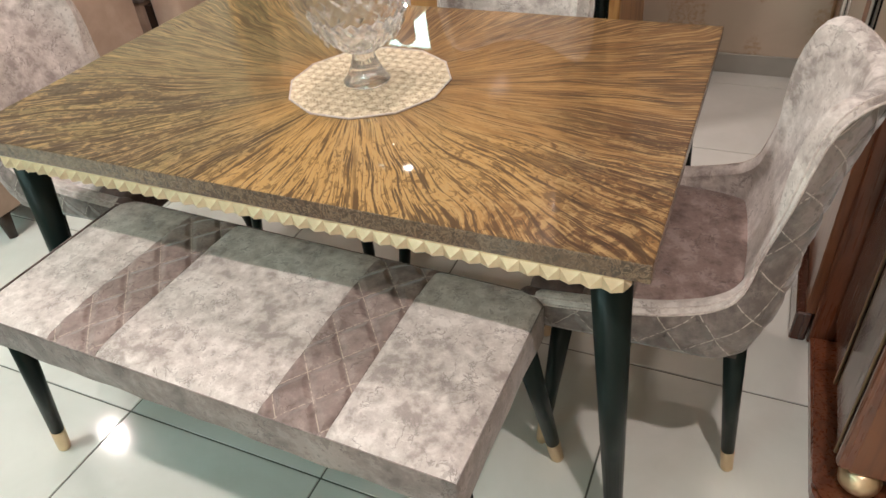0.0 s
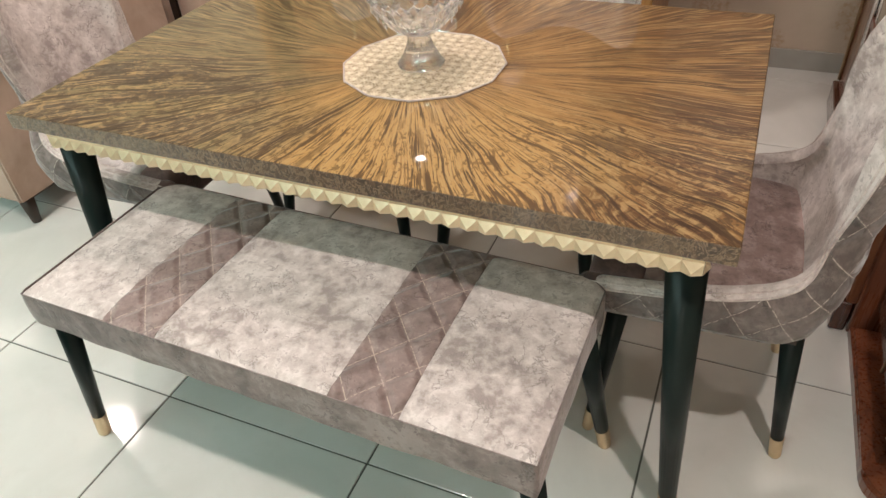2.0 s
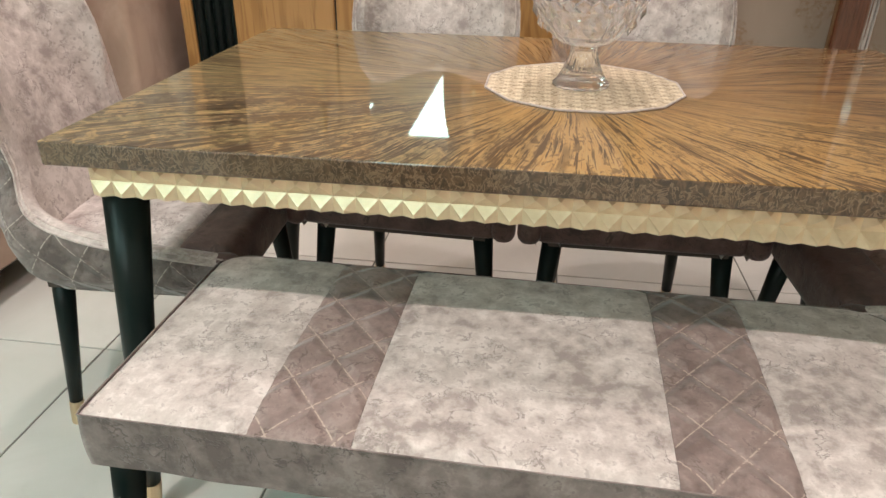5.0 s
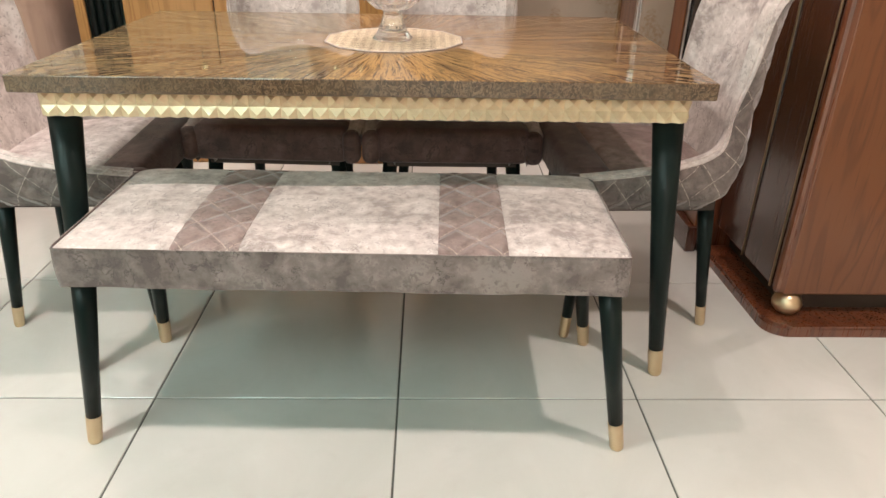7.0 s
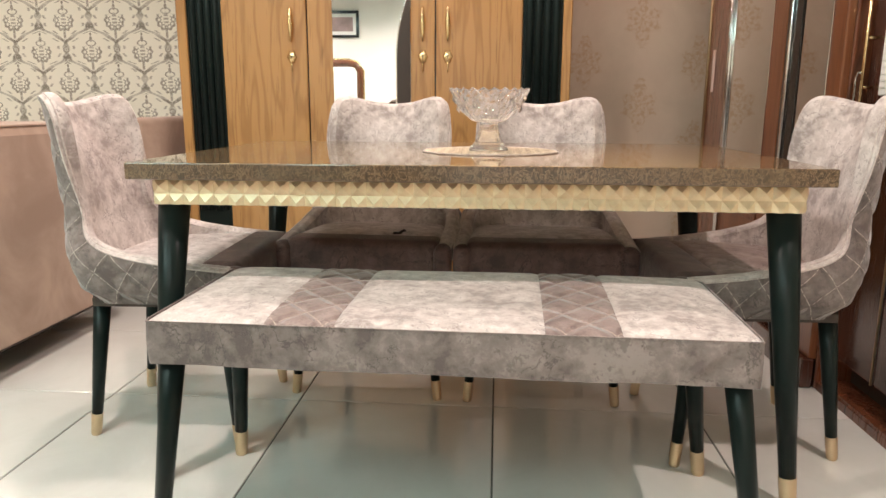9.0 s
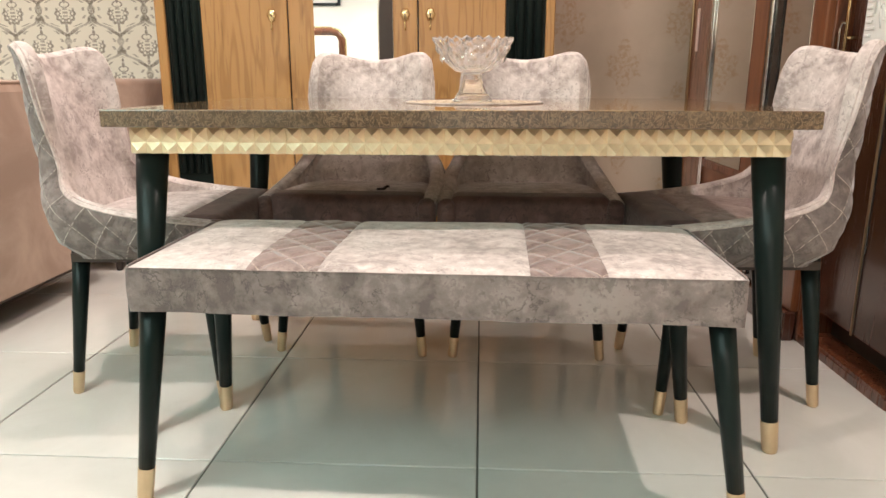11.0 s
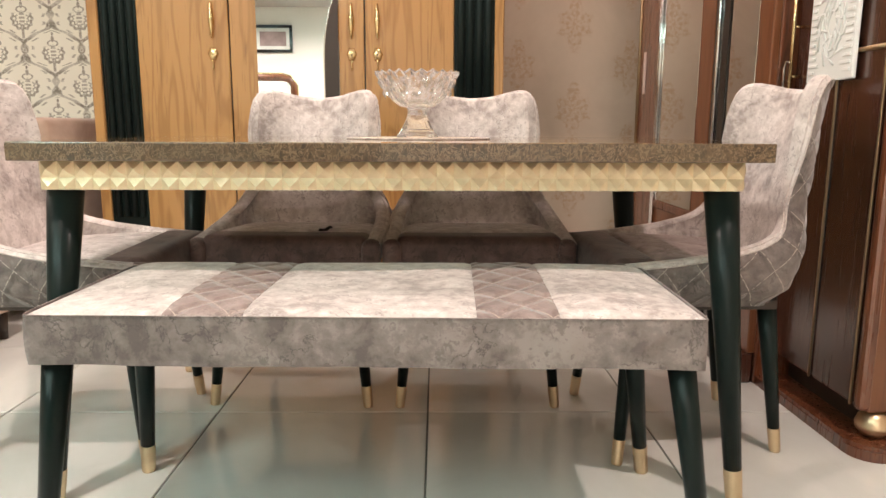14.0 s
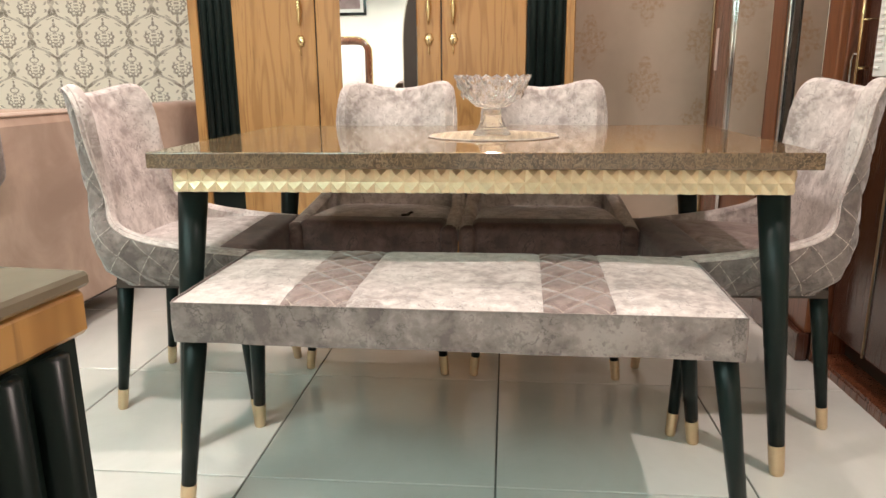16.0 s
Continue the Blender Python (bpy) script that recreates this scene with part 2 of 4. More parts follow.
def damask():
    """Cream wallpaper with a dark ogee damask."""
    k = Mat("damask_paper", 0.7)
    x, y, z = k.xyz()
    U, V = 0.300, 0.345
    u, v = x / U, z / V
    ua, va = (u + 0.5).fract() - 0.5, (v + 0.5).fract() - 0.5
    ub, vb = u.fract() - 0.5, v.fract() - 0.5
    # pointed ogee cells in a half drop; g is below 0 inside the cell that stands at the origin
    g = ua.abs() - ((va * (2 * math.pi)).cos() * 0.29 - (va * (6 * math.pi)).cos() * 0.04 + 0.25)
    inside = g.less(0.0)
    px, pz = (ua * inside + ub * (1 - inside)) * U, (va * inside + vb * (1 - inside)) * V
    wave = (v * 44.0).sin() * 0.022
    vine = ((g + wave).abs()).ramp(0.070, 0.035) * ((v * 26.0).cos() * 0.25 + 0.75)
    curl = ((g.abs() - 0.135 + wave).abs()).ramp(0.035, 0.012) * ((v * 52.0).sin()).ramp(-0.1, 0.5) * 0.7
    sx, sz = ua * U, vb * V
    rr = (sx * sx + sz * sz).sqrt()
    ring = ((rr - 0.015).abs()).ramp(0.006, 0.003).max(rr.ramp(0.007, 0.004))
    stem = (px.abs()).ramp(0.009, 0.005) * ((pz + 0.085).abs()).ramp(0.035, 0.02)
    # the palm leaf in each field
    az = pz + 0.012
    pr = (px * px * 1.05 + az * az).sqrt()
    th = px.abs().atan2(az)
    lobes = (th * 11.0).sin() * 0.004
    wreath = ((pr - 0.052 + lobes).abs()).ramp(0.010, 0.005) * az.ramp(0.034, 0.022)
    arc = ((pr - 0.034 - lobes).abs()).ramp(0.006, 0.003) * az.ramp(0.026, 0.014)
    core = ((px * px * 4.5 + az * az * 0.62).sqrt()).ramp(0.036, 0.028) * ((az * 330.0).sin()).ramp(-0.7, 0.2)
    tip = ((px * px * 4.0 + (pz - 0.058) * (pz - 0.058)).sqrt()).ramp(0.020, 0.013)
    crown = ((px * px * 2.0 + (pz - 0.084) * (pz - 0.084)).sqrt()).ramp(0.011, 0.006)
    fan = ((px * px + (pz - 0.035) * (pz - 0.035) * 3.0).sqrt() - 0.026).abs().ramp(0.006, 0.003)
    wear = k.noise(70, 3).ramp(0.30, 0.55)
    ink = (wreath * 0.85).max(core * 0.7).max(vine).max(curl).max(tip * 0.85).max(crown).max(fan * 0.8).max(arc * 0.8).max(ring * 0.85).max(stem * 0.8) * (wear * 0.5 + 0.4)
    paper = k.mix(k.noise(5, 4), (0.85, 0.825, 0.71), (0.90, 0.87, 0.76))
    k.put("Base Color", k.mix(ink * 0.95, paper, (0.13, 0.105, 0.07)))
    k.bump(ink * -0.4 + k.noise(260, 2) * 0.4, 0.2, 0.001)
    return k.m


def medallion_paper():
    """Beige plaster-like wallpaper with faint gold medallions."""
    k = Mat("medallion_paper", 0.62)
    x, y, z = k.xyz()
    U, V = 0.60, 0.44
    u, v = x / U + 0.13, z / V + 0.43
    a1, b1 = (u.fract() - 0.5) * U, (v.fract() - 0.5) * V
    a2, b2 = ((u + 0.5).fract() - 0.5) * U, ((v + 0.5).fract() - 0.5) * V
    ink = None
    for a, b in ((a1, b1), (a2, b2)):
        r = (a * a + b * b * 0.55).sqrt()
        th = a.abs().atan2(b)
        lobe = (th * 6.0).cos() * 0.016 + (th * 2.0).cos().abs() * 0.02 + 0.070
        f = (r - lobe + (k.noise(38, 4) - 0.5) * 0.05).ramp(0.012, -0.012)
        f = f * (((r * 190.0).sin() + (th * 10.0).sin()).ramp(-0.9, 0.9) * 0.6 + 0.4)
        ink = f if ink is None else ink.max(f)
    blot = k.noise(1.7, 5, 0.6, dist=0.5)
    paper = k.mix(blot.ramp(0.3, 0.7), (0.50, 0.405, 0.31), (0.60, 0.50, 0.395))
    k.put("Base Color", k.mix(ink * k.noise(55, 3).ramp(0.3, 0.6) * 0.6, paper, (0.42, 0.26, 0.13)))
    k.put("Roughness", 0.62 - ink * 0.2)
    k.bump(k.noise(120, 4) * 0.7 + ink * 0.3, 0.25, 0.0015)
    return k.m


def plaster():
    k = Mat("white_plaster", 0.8)
    k.put("Base Color", k.mix(k.noise(2.5, 5), (0.74, 0.73, 0.69), (0.82, 0.81, 0.78)))
    k.bump(k.noise(90, 4), 0.15, 0.001)
    return k.m


def lace():
    """Cream and gold woven lace in rings of small flowers."""
    k = Mat("gold_lace", 0.5)
    x, y, z = k.xyz()
    r = (x * x + y * y).sqrt()
    c = 0.026
    a = ((x / c).fract() - 0.5)
    b = ((y / c).fract() - 0.5)
    rr = (a * a + b * b).sqrt()
    th = b.atan2(a)
    petal = (rr - 0.26 - (th * 6).cos() * 0.10).ramp(0.06, -0.02)
    leafy = k.noise(95, 3, 0.6, dist=1.6).ramp(0.50, 0.58)
    thread = ((x * 1100.0).sin() * (y * 1100.0).sin()).ramp(0.0, 0.5)
    ring = (r * 260.0).sin().ramp(0.2, 0.8)
    f = (leafy * (1 - petal * 0.8)).max(thread * 0.25).max(ring * 0.12) * r.ramp(0.185, 0.172)
    k.put("Base Color", k.mix(f * 0.8, k.mix(petal, (0.58, 0.49, 0.345), (0.74, 0.66, 0.50)), (0.20, 0.145, 0.08)))
    k.put("Metallic", 0.15)
    k.bump(f * -1.0, 0.5, 0.001)
    return k.m


def glass(name, rough=0.0, ior=1.5, haze=0.0):
    """Clear glass; haze mixes in translucent white, added to brighten it like lit facets."""
    k = Mat(name, rough, 0.0, (0.985, 0.99, 0.99))
    k.put("Transmission Weight", 1.0).put("IOR", ior)
    if haze:
        tr, mx = k.t.nodes.new("ShaderNodeBsdfTranslucent"), k.t.nodes.new("ShaderNodeMixShader")
        tr.inputs["Color"].default_value = (0.95, 0.96, 0.96, 1)
        f = k.noise(55, 3, 0.6).ramp(0.35, 0.7) * (haze * 1.3) + haze * 0.35
        k.t.links.new(f.s, mx.inputs[0])
        k.t.links.new(k.b.outputs[0], mx.inputs[1])
        k.t.links.new(tr.outputs[0], mx.inputs[2])
        k.t.links.new(mx.outputs[0], k.t.nodes["Material Output"].inputs["Surface"])
    return k.m


def plain(name, color, rough=0.5, metal=0.0, var=0.12, scale=12):
    k = Mat(name, rough, metal)
    n = k.noise(scale, 4)
    k.put("Base Color", k.mix(n, tuple(v * (1 - var) for v in color), tuple(min(1, v * (1 + var)) for v in color)))
    k.put("Roughness", n * 0.12 + max(0.0, rough - 0.06))
    return k.m


def glow(name, color, strength):
    k = Mat(name, 0.5, 0, color)
    k.put("Emission Color", (*color, 1)).put("Emission Strength", strength)
    return k.m


PANEL_GLOW = glow("panel_glow", COOL, 20.0)
SUEDE, LACQUER, BRASS, GOLD = suede(), lacquer(), satin_brass(), gold_paint()
SUNBURST, BARK, PORCELAIN = sunburst(), bark(), tile_porcelain()
OAK = wood("oak", (0.30, 0.148, 0.045), (0.43, 0.232, 0.077), 0.36, 9, 0.35)
OAK_TRIM = wood("oak_trim", (0.26, 0.105, 0.03), (0.40, 0.19, 0.06), 0.36, 7, 0.35)
MAHOGANY = wood("mahogany", (0.085, 0.025, 0.011), (0.16, 0.052, 0.023), 0.28, 8, 0.6)
MAHOGANY_DARK = wood("mahogany_dark", (0.034, 0.011, 0.0065), (0.064, 0.021, 0.0115), 0.25, 6, 0.7)
CHERRY = wood("cherry", (0.118, 0.037, 0.0125), (0.165, 0.056, 0.019), 0.32, 9, 0.4)
DAMASK, MEDALLION, PLASTER, LACE = damask(), medallion_paper(), plaster(), lace()
CRYSTAL = glass("crystal", 0.0, 1.34, 0.13)
MIRROR = Mat("mirror_silver", 0.0, 1.0, (0.86, 0.87, 0.86)).m
CHROME = plain("chrome", (0.75, 0.74, 0.72), 0.16, 1.0, 0.05)
GILT = plain("gilt", (0.80, 0.60, 0.32), 0.25, 1.0, 0.12, 40)
BRONZE = plain("bronze_bead", (0.42, 0.30, 0.18), 0.42, 1.0, 0.2, 40)
GROUT = plain("grout", (0.12, 0.125, 0.11), 0.9, 0, 0.25, 30)
BASETILE = plain("baseboard_tile", (0.40, 0.39, 0.35), 0.2, 0, 0.1)
BLACK = plain("black_gloss", (0.012, 0.010, 0.010), 0.12, 0, 0.3)
# unseen ceiling, made this dark to cut bounced light
CEILING_PAINT = plain("ceiling_paint", (0.34, 0.32, 0.29), 0.8, 0, 0.05)
PAPER = plain("white_card", (0.78, 0.80, 0.78), 0.5, 0, 0.04)
# near-black brown for dark wood, and for shade put into gaps and undersides
SHADOW_BROWN = plain("dark_wood_and_shade", (0.035, 0.022, 0.015), 0.5, 0, 0.3)


# ---------------------------------------------------------------- builders
def mesh_of(name, bm, mat, smooth=False):
    me = bpy.data.meshes.new(name)
    bm.normal_update()
    bm.to_mesh(me)
    bm.free()
    me.materials.append(mat)
    if smooth:
        me.polygons.foreach_set("use_smooth", [True] * len(me.polygons))
    return me


def part(name, bm, mat, parent=None, label="", smooth=False):
    ob = new(name, mesh_of(name, bm, mat, smooth))
    if parent is not None:
        ob.parent = parent
    if label:
        ob["label"] = label
    return ob


def thing(name, label, category, m=None, group=""):
    ob = new(name)
    ob.empty_display_size = 0.1
    if m is not None:
        ob.matrix_basis = m
    return tagged(ob, label, category, group)


def box(x0, x1, y0, y1, z0, z1, bevel=0.0, seg=1, bm=None):
    b = bmesh.new()
    bmesh.ops.create_cube(b, size=1.0)
    for v in b.verts:
        v.co = Vector(((x0 + x1) / 2 + v.co.x * (x1 - x0), (y0 + y1) / 2 + v.co.y * (y1 - y0), (z0 + z1) / 2 + v.co.z * (z1 - z0)))
    if bevel:
        bmesh.ops.bevel(b, geom=b.edges[:], offset=bevel, segments=seg, profile=0.5, affect="EDGES")
    if bm is None:
        return b
    me = bpy.data.meshes.new("tmp")
    b.to_mesh(me)
    b.free()
    bm.from_mesh(me)
    bpy.data.meshes.remove(me)
    return bm


def grid(fn, nu, nv, bm=None, closed=False, uv=None, flip=False):
    """A sheet of nu x nv cells from fn(u, v), u and v from 0 to 1."""
    bm = bm or bmesh.new()
    cols = nu if closed else nu + 1
    vs = [[bm.verts.new(fn(i / nu, j / nv)) for j in range(nv + 1)] for i in range(cols)]
    lay = bm.loops.layers.uv.verify() if uv else None
    for i in range(nu):
        for j in range(nv):
            k = (i + 1) % cols
            ring = [vs[i][j], vs[k][j], vs[k][j + 1], vs[i][j + 1]]
            par = [(i, j), (i + 1, j), (i + 1, j + 1), (i, j + 1)]
            if flip:
                ring.reverse(), par.reverse()
            f = bm.faces.new(ring)
            if uv:
                for lp, (a, b) in zip(f.loops, par):
                    lp[lay].uv = uv(a / nu, b / nv)
    return bm


def lathe(profile, n=32, bm=None, wob=None):
    """A turned body from (radius, height) pairs, closed by its own ends at radius 0."""
    bm = bm or bmesh.new()
    rings = []
    for r, z in profile:
        if r < 1e-5:
            rings.append([bm.verts.new((0, 0, z))])
        else:
            ring = []
            for i in range(n):
                a = 2 * math.pi * i / n
                rr, zz = wob(a, r, z, i) if wob else (r, z)
                ring.append(bm.verts.new((rr * math.cos(a), rr * math.sin(a), zz)))
            rings.append(ring)
    for a, b in zip(rings, rings[1:]):
        for i in range(n):
            k = (i + 1) % n
            q = [a[i % len(a)], a[k % len(a)], b[k % len(b)], b[i % len(b)]]
            seen = []
            for v in q:
                if v not in seen:
                    seen.append(v)
            if len(seen) > 2:
                bm.faces.new(seen)
    return bm


def tube(points, radius, n=8, bm=None, caps=True, closed=False):
    """A round bar along points; radius is one number or one for each point."""
    bm = bm or bmesh.new()
    pts = [Vector(p) for p in points]
    rad = radius if isinstance(radius, (list, tuple)) else [radius] * len(pts)
    rings, side = [], None
    for i, p in enumerate(pts):
        d = (pts[(i + 1) % len(pts)] - pts[i - 1]) if closed else (pts[min(i + 1, len(pts) - 1)] - pts[max(i - 1, 0)])
        d.normalize()
        if side is None:
            side = d.orthogonal().normalized()
        side = (side - d * side.dot(d)).normalized()
        up = d.cross(side)
        rings.append([bm.verts.new(p + (side * math.cos(2 * math.pi * k / n) + up * math.sin(2 * math.pi * k / n)) * rad[i]) for k in range(n)])
    last = len(rings) if closed else len(rings) - 1
    for i in range(last):
        a, b = rings[i], rings[(i + 1) % len(rings)]
        for k in range(n):
            bm.faces.new([a[k], a[(k + 1) % n], b[(k + 1) % n], b[k]])
    if caps and not closed:
        bm.faces.new(rings[0][::-1]), bm.faces.new(rings[-1])
    return bm


def leg(parent, top, foot, r0, r1, cap=0.065, mat=None, z0=0.0):
    """A round tapered leg with a brass ferrule, from top to foot."""
    a, b = Vector(top), Vector(foot)
    t = cap / (a.z - b.z)
    c = b.lerp(a, t)
    rc = r1 + (r0 - r1) * t
    ob = part("leg", tube([a, a.lerp(c, 0.5), c], [r0, (r0 + rc) / 2, rc], 20), mat or LACQUER, parent, "", True)
    part("ferrule", tube([c + (a - c) * 0.004, b + (a - b) * 0.012, b], [rc + 0.0012, r1 + 0.0012, r1 - 0.001], 20), BRASS, ob, "satin brass foot cap", False)
    return ob


# ---------------------------------------------------------------- structure
X0, X1, Y0, Y1 = -4.4, 1.98, -6.2, 2.0


def wall(name, x0, x1, y0, y1, mat, label):
    ob = part(name, box(x0, x1, y0, y1, 0, CEIL), mat)
    return tagged(ob, label, "wall", kind="structure")


wall("wall_north", -1.0, X1, Y1, Y1 + 0.15, MEDALLION, "beige wallpaper with faint gold medallions")
wall("wall_north_left", X0, -1.0, Y1, Y1 + 0.15, DAMASK, "cream wallpaper with a dark damask pattern")
wall("wall_east", X1, X1 + 0.15, Y0, Y1 + 0.15, MEDALLION, "beige papered side wall")
# unseen wall, papered in mid beige instead of white to cut bounced light
wall("wall_west", X0 - 0.15, X0, Y0, Y1 + 0.15, MEDALLION, "beige papered side wall")
wall("wall_south", X0 - 0.15, X1 + 0.15, Y0 - 0.15, Y0, PLASTER, "white plastered end wall")
tagged(part("ceiling", box(X0 - 0.15, X1 + 0.15, Y0 - 0.15, Y1 + 0.15, CEIL, CEIL + 0.12), CEILING_PAINT), "plain beige ceiling out of view, darkened to cut bounced light", "ceiling", kind="structure")
tagged(part("baseboard", box(-0.999, X1 - 0.001, Y1 - 0.012, Y1 - 0.001, 0.0, 0.09, 0.002), BASETILE), "grey tile baseboard along papered wall", "baseboard", kind="structure")

# ---------------------------------------------------------------- lamps of the ceiling
def ceiling_spot(x, y, watts, color):
    t = thing("ceiling_spot", "round recessed warm ceiling spotlight, out of view, switched on", "ceiling light", pose(x, y, CEIL), "ceiling spotlights")
    part("trim_ring", lathe([(0.036, 0.0), (0.054, 0.0), (0.054, -0.008), (0.044, -0.012), (0.036, -0.004), (0.036, 0.0)], 28), CHROME, t, "", True)
    part("diffuser", lathe([(0.0, -0.003), (0.034, -0.003)], 28), glow("spot_glow", color, 14), t)
    la = bpy.data.lights.new("spot_lamp", "AREA")
    la.shape, la.size, la.energy, la.color, la.spread = "DISK", 0.062, watts, color, radians(150)
    ob = new("lamp", la)
    ob.parent = t
    ob.location = (0, 0, -0.016)


for row in SPOTS:
    ceiling_spot(*row)


def ceiling_panel(x, y, w, h):
    t = thing("ceiling_panel", "long white ceiling light panel out of view, switched on", "ceiling light", pose(x, y, CEIL), "ceiling light panels")
    w, h = w / 2, h / 2
    part("frame", box(-w - 0.03, w + 0.03, -h - 0.03, h + 0.03, -0.045, 0.0, 0.006), PLASTER, t)
    part("diffuser", box(-w, w, -h, h, -0.049, -0.046), PANEL_GLOW, t, "glowing white diffuser")


for row in PANELS:
    ceiling_panel(*row)


# ---------------------------------------------------------------- dining table
TABLE_Z, TABLE_X, TABLE_Y = 0.78, 0.752, 0.475


def dining_table():
    t = thing("dining_table", "long dining table with straw-gold sunburst top and gold studded apron", "table")
    top = part("tabletop", box(-TABLE_X, TABLE_X, -TABLE_Y, TABLE_Y, 0.7425, TABLE_Z, 0.003, 2), SUNBURST, t, "glossy sunburst straw veneer top")
    top.data.materials.append(BARK)
    for p in top.data.polygons:
        p.material_index = 0 if p.normal.z > 0.9 else 1
    ax, ay, z0, z1 = 0.708, 0.436, 0.684, 0.742
    apron = part("apron", box(-ax, ax, -ay, ay, z0, z1), GOLD, t, "gold painted apron with pointed studs")
    # pointed studs in two rows, the lower row cut short by the apron's edge
    n, m, zm = 41, 25, z0 + 0.42 * (z1 - z0)

    def stud(bm, place, w):
        def at(u, z, d):
            return bm.verts.new(place(u * w / 2, z, d))
        tl, tr, ml, mr = at(-1, z1, 0.0005), at(1, z1, 0.0005), at(-1, zm, 0.0005), at(1, zm, 0.0005)
        up, low = at(0, (z1 + zm) / 2, 0.0115), at(0, z0 + 0.006, 0.0105)
        bl, b0, br = at(-1, z0, 0.0005), at(0, z0, 0.008), at(1, z0, 0.0005)
        for f in ((tl, ml, up), (ml, mr, up), (mr, tr, up), (tr, tl, up), (ml, low, mr), (ml, bl, b0, low), (low, b0, br, mr), (bl, br, b0)):
            bm.faces.new(f)

    w = 2 * ax / n
    bm = bmesh.new()
    stud(bm, lambda u, z, d: Vector((u, -d, z)), w)
    me = mesh_of("stud", bm, GOLD)
    for i in range(n):
        s = new("stud", me)
        s.parent = apron
        s.location = (-ax + (i + 0.5) * w, -ay, 0)
    bm = bmesh.new()
    for i in range(n):
        stud(bm, lambda u, z, d, c=-ax + (i + 0.5) * w: Vector((c - u, ay + d, z)), w)
    for g in (-1, 1):
        for i in range(m):
            stud(bm, lambda u, z, d, c=-ay + (i + 0.5) * 2 * ay / m, g=g: Vector((g * (ax + d), c + g * u, z)), 2 * ay / m)
    part("side_studs", bm, GOLD, apron)["kind"] = "stuff"
    for sx in (-1, 1):
        for sy in (-1, 1):
            leg(t, (sx * 0.680, sy * 0.395, 0.69), (sx * 0.741, -0.436 if sy < 0 else 0.405, 0.0), 0.036, 0.0165, 0.075)
    return t


dining_table()


# ---------------------------------------------------------------- bench
def bench():
    t = thing("upholstered_bench", "bench in light crushed velvet with two quilted taupe strips", "bench", pose(-0.03, -0.515, 0, 0, 0, -1.3))
    x0, x1, y0, y1, zt, zb = -0.568, 0.568, -0.212, 0.243, 0.504, 0.412

    def top(u, v):
        """The crowned top, a little pulled in at its corners."""
        x, y = x0 + (x1 - x0) * u, y0 + (y1 - y0) * v
        a, b = abs(2 * u - 1), abs(2 * v - 1)
        dome = 0.010 * (1 - a ** 6) * (1 - b ** 4) * (0.55 + 0.45 * v)
        if v > 0.5 and a > 0.9:
            y -= 0.030 * ((a - 0.9) / 0.1) ** 2 * (2 * v - 1)
        edge = 0.006 * max(0.0, (max(a * 0.97, b) - 0.90) / 0.10) ** 2
        return Vector((x, y, zt + dome - edge + 0.004 * math.sin(7 * u + 3 * v) * (1 - a ** 4) * (1 - b ** 4)))

    bounds = [-0.568, -0.338, -0.203, 0.188, 0.327, 0.568]
    us = [(b - x0) / (x1 - x0) for b in bounds]
    for i in range(5):
        ua, ub = us[i], us[i + 1]
        strip = i % 2 == 1

        def fn(u, v, ua=ua, ub=ub, strip=strip):
            uu = ua + (ub - ua) * u
            p = top(uu, v)
            e = min(u, 1 - u) * (ub - ua) * (x1 - x0)
            p.z -= 0.0035 * math.exp(-e / 0.006)
            if strip:
                a = abs(((p.x / 0.090 + p.y / (0.090 * 1.15)) % 1) - 0.5)
                b = abs(((p.x / 0.090 - p.y / (0.090 * 1.15)) % 1) - 0.5)
                p.z += 0.0035 * (min(a, b, 0.2) / 0.2) ** 0.6 - 0.002
            return p

        bm = grid(fn, 32 if strip else 24, 48, uv=lambda u, v, ua=ua, ub=ub: tuple(top(ua + (ub - ua) * u, v)[:2]))
        part("quilted_strip" if strip else "top_panel", bm, STRIP_VELVET if strip else LIGHT_VELVET, t,
             "taupe quilted velvet strip" if strip else "light crushed velvet panel", True)

    # the band round the cushion, following the edge of the top
    rim = [top(i / 140, 0) for i in range(140)] + [top(1, i / 40) for i in range(40)] + [top(1 - i / 140, 1) for i in range(140)] + [top(0, 1 - i / 40) for i in range(40)]
    n = len(rim)

    def band(u, v):
        p = rim[int(round(u * n)) % n].copy()
        k = math.sin(math.pi * v)
        c = Vector((0, 0, 0))
        out = Vector((p.x / 0.568, p.y / (0.243 if p.y > 0 else 0.212), 0))
        out = Vector((round(out.x ** 9, 3), out.y ** 9, 0))
        out = out.normalized() if out.length > 0.01 else Vector((0, 0, 0))
        wave = 0.0011 * math.sin(u * 131) + 0.0010 * math.sin(u * 57 + 4 * v)
        # slack folds in the cloth towards one end
        fold = sum(h * math.exp(-((p.x - x - lean * (v - 0.5)) / w) ** 2) for x, lean, w, h in ((0.285, 0.02, 0.016, -0.004), (0.345, -0.03, 0.013, 0.003), (0.470, -0.085, 0.012, 0.005), (0.505, -0.08, 0.012, -0.003), (-0.20, 0.05, 0.02, 0.002)))
        p += out * (0.002 * k + wave * v + fold * k * (p.y < 0))
        p.z = p.z + 0.0005 - (p.z - zb) * v + 0.0012 * math.sin(u * 43) * (v == 1)
        return p

    bm = grid(band, n, 8, closed=True, flip=True)
    bm.faces.new([v for v in bm.verts if v.index == -2] or [bm.verts.new((x, y, zb + 0.004)) for x, y in ((x0 + .01, y1 - .03), (x1 - .01, y1 - .03), (x1 - .01, y0 + .01), (x0 + .01, y0 + .01))])
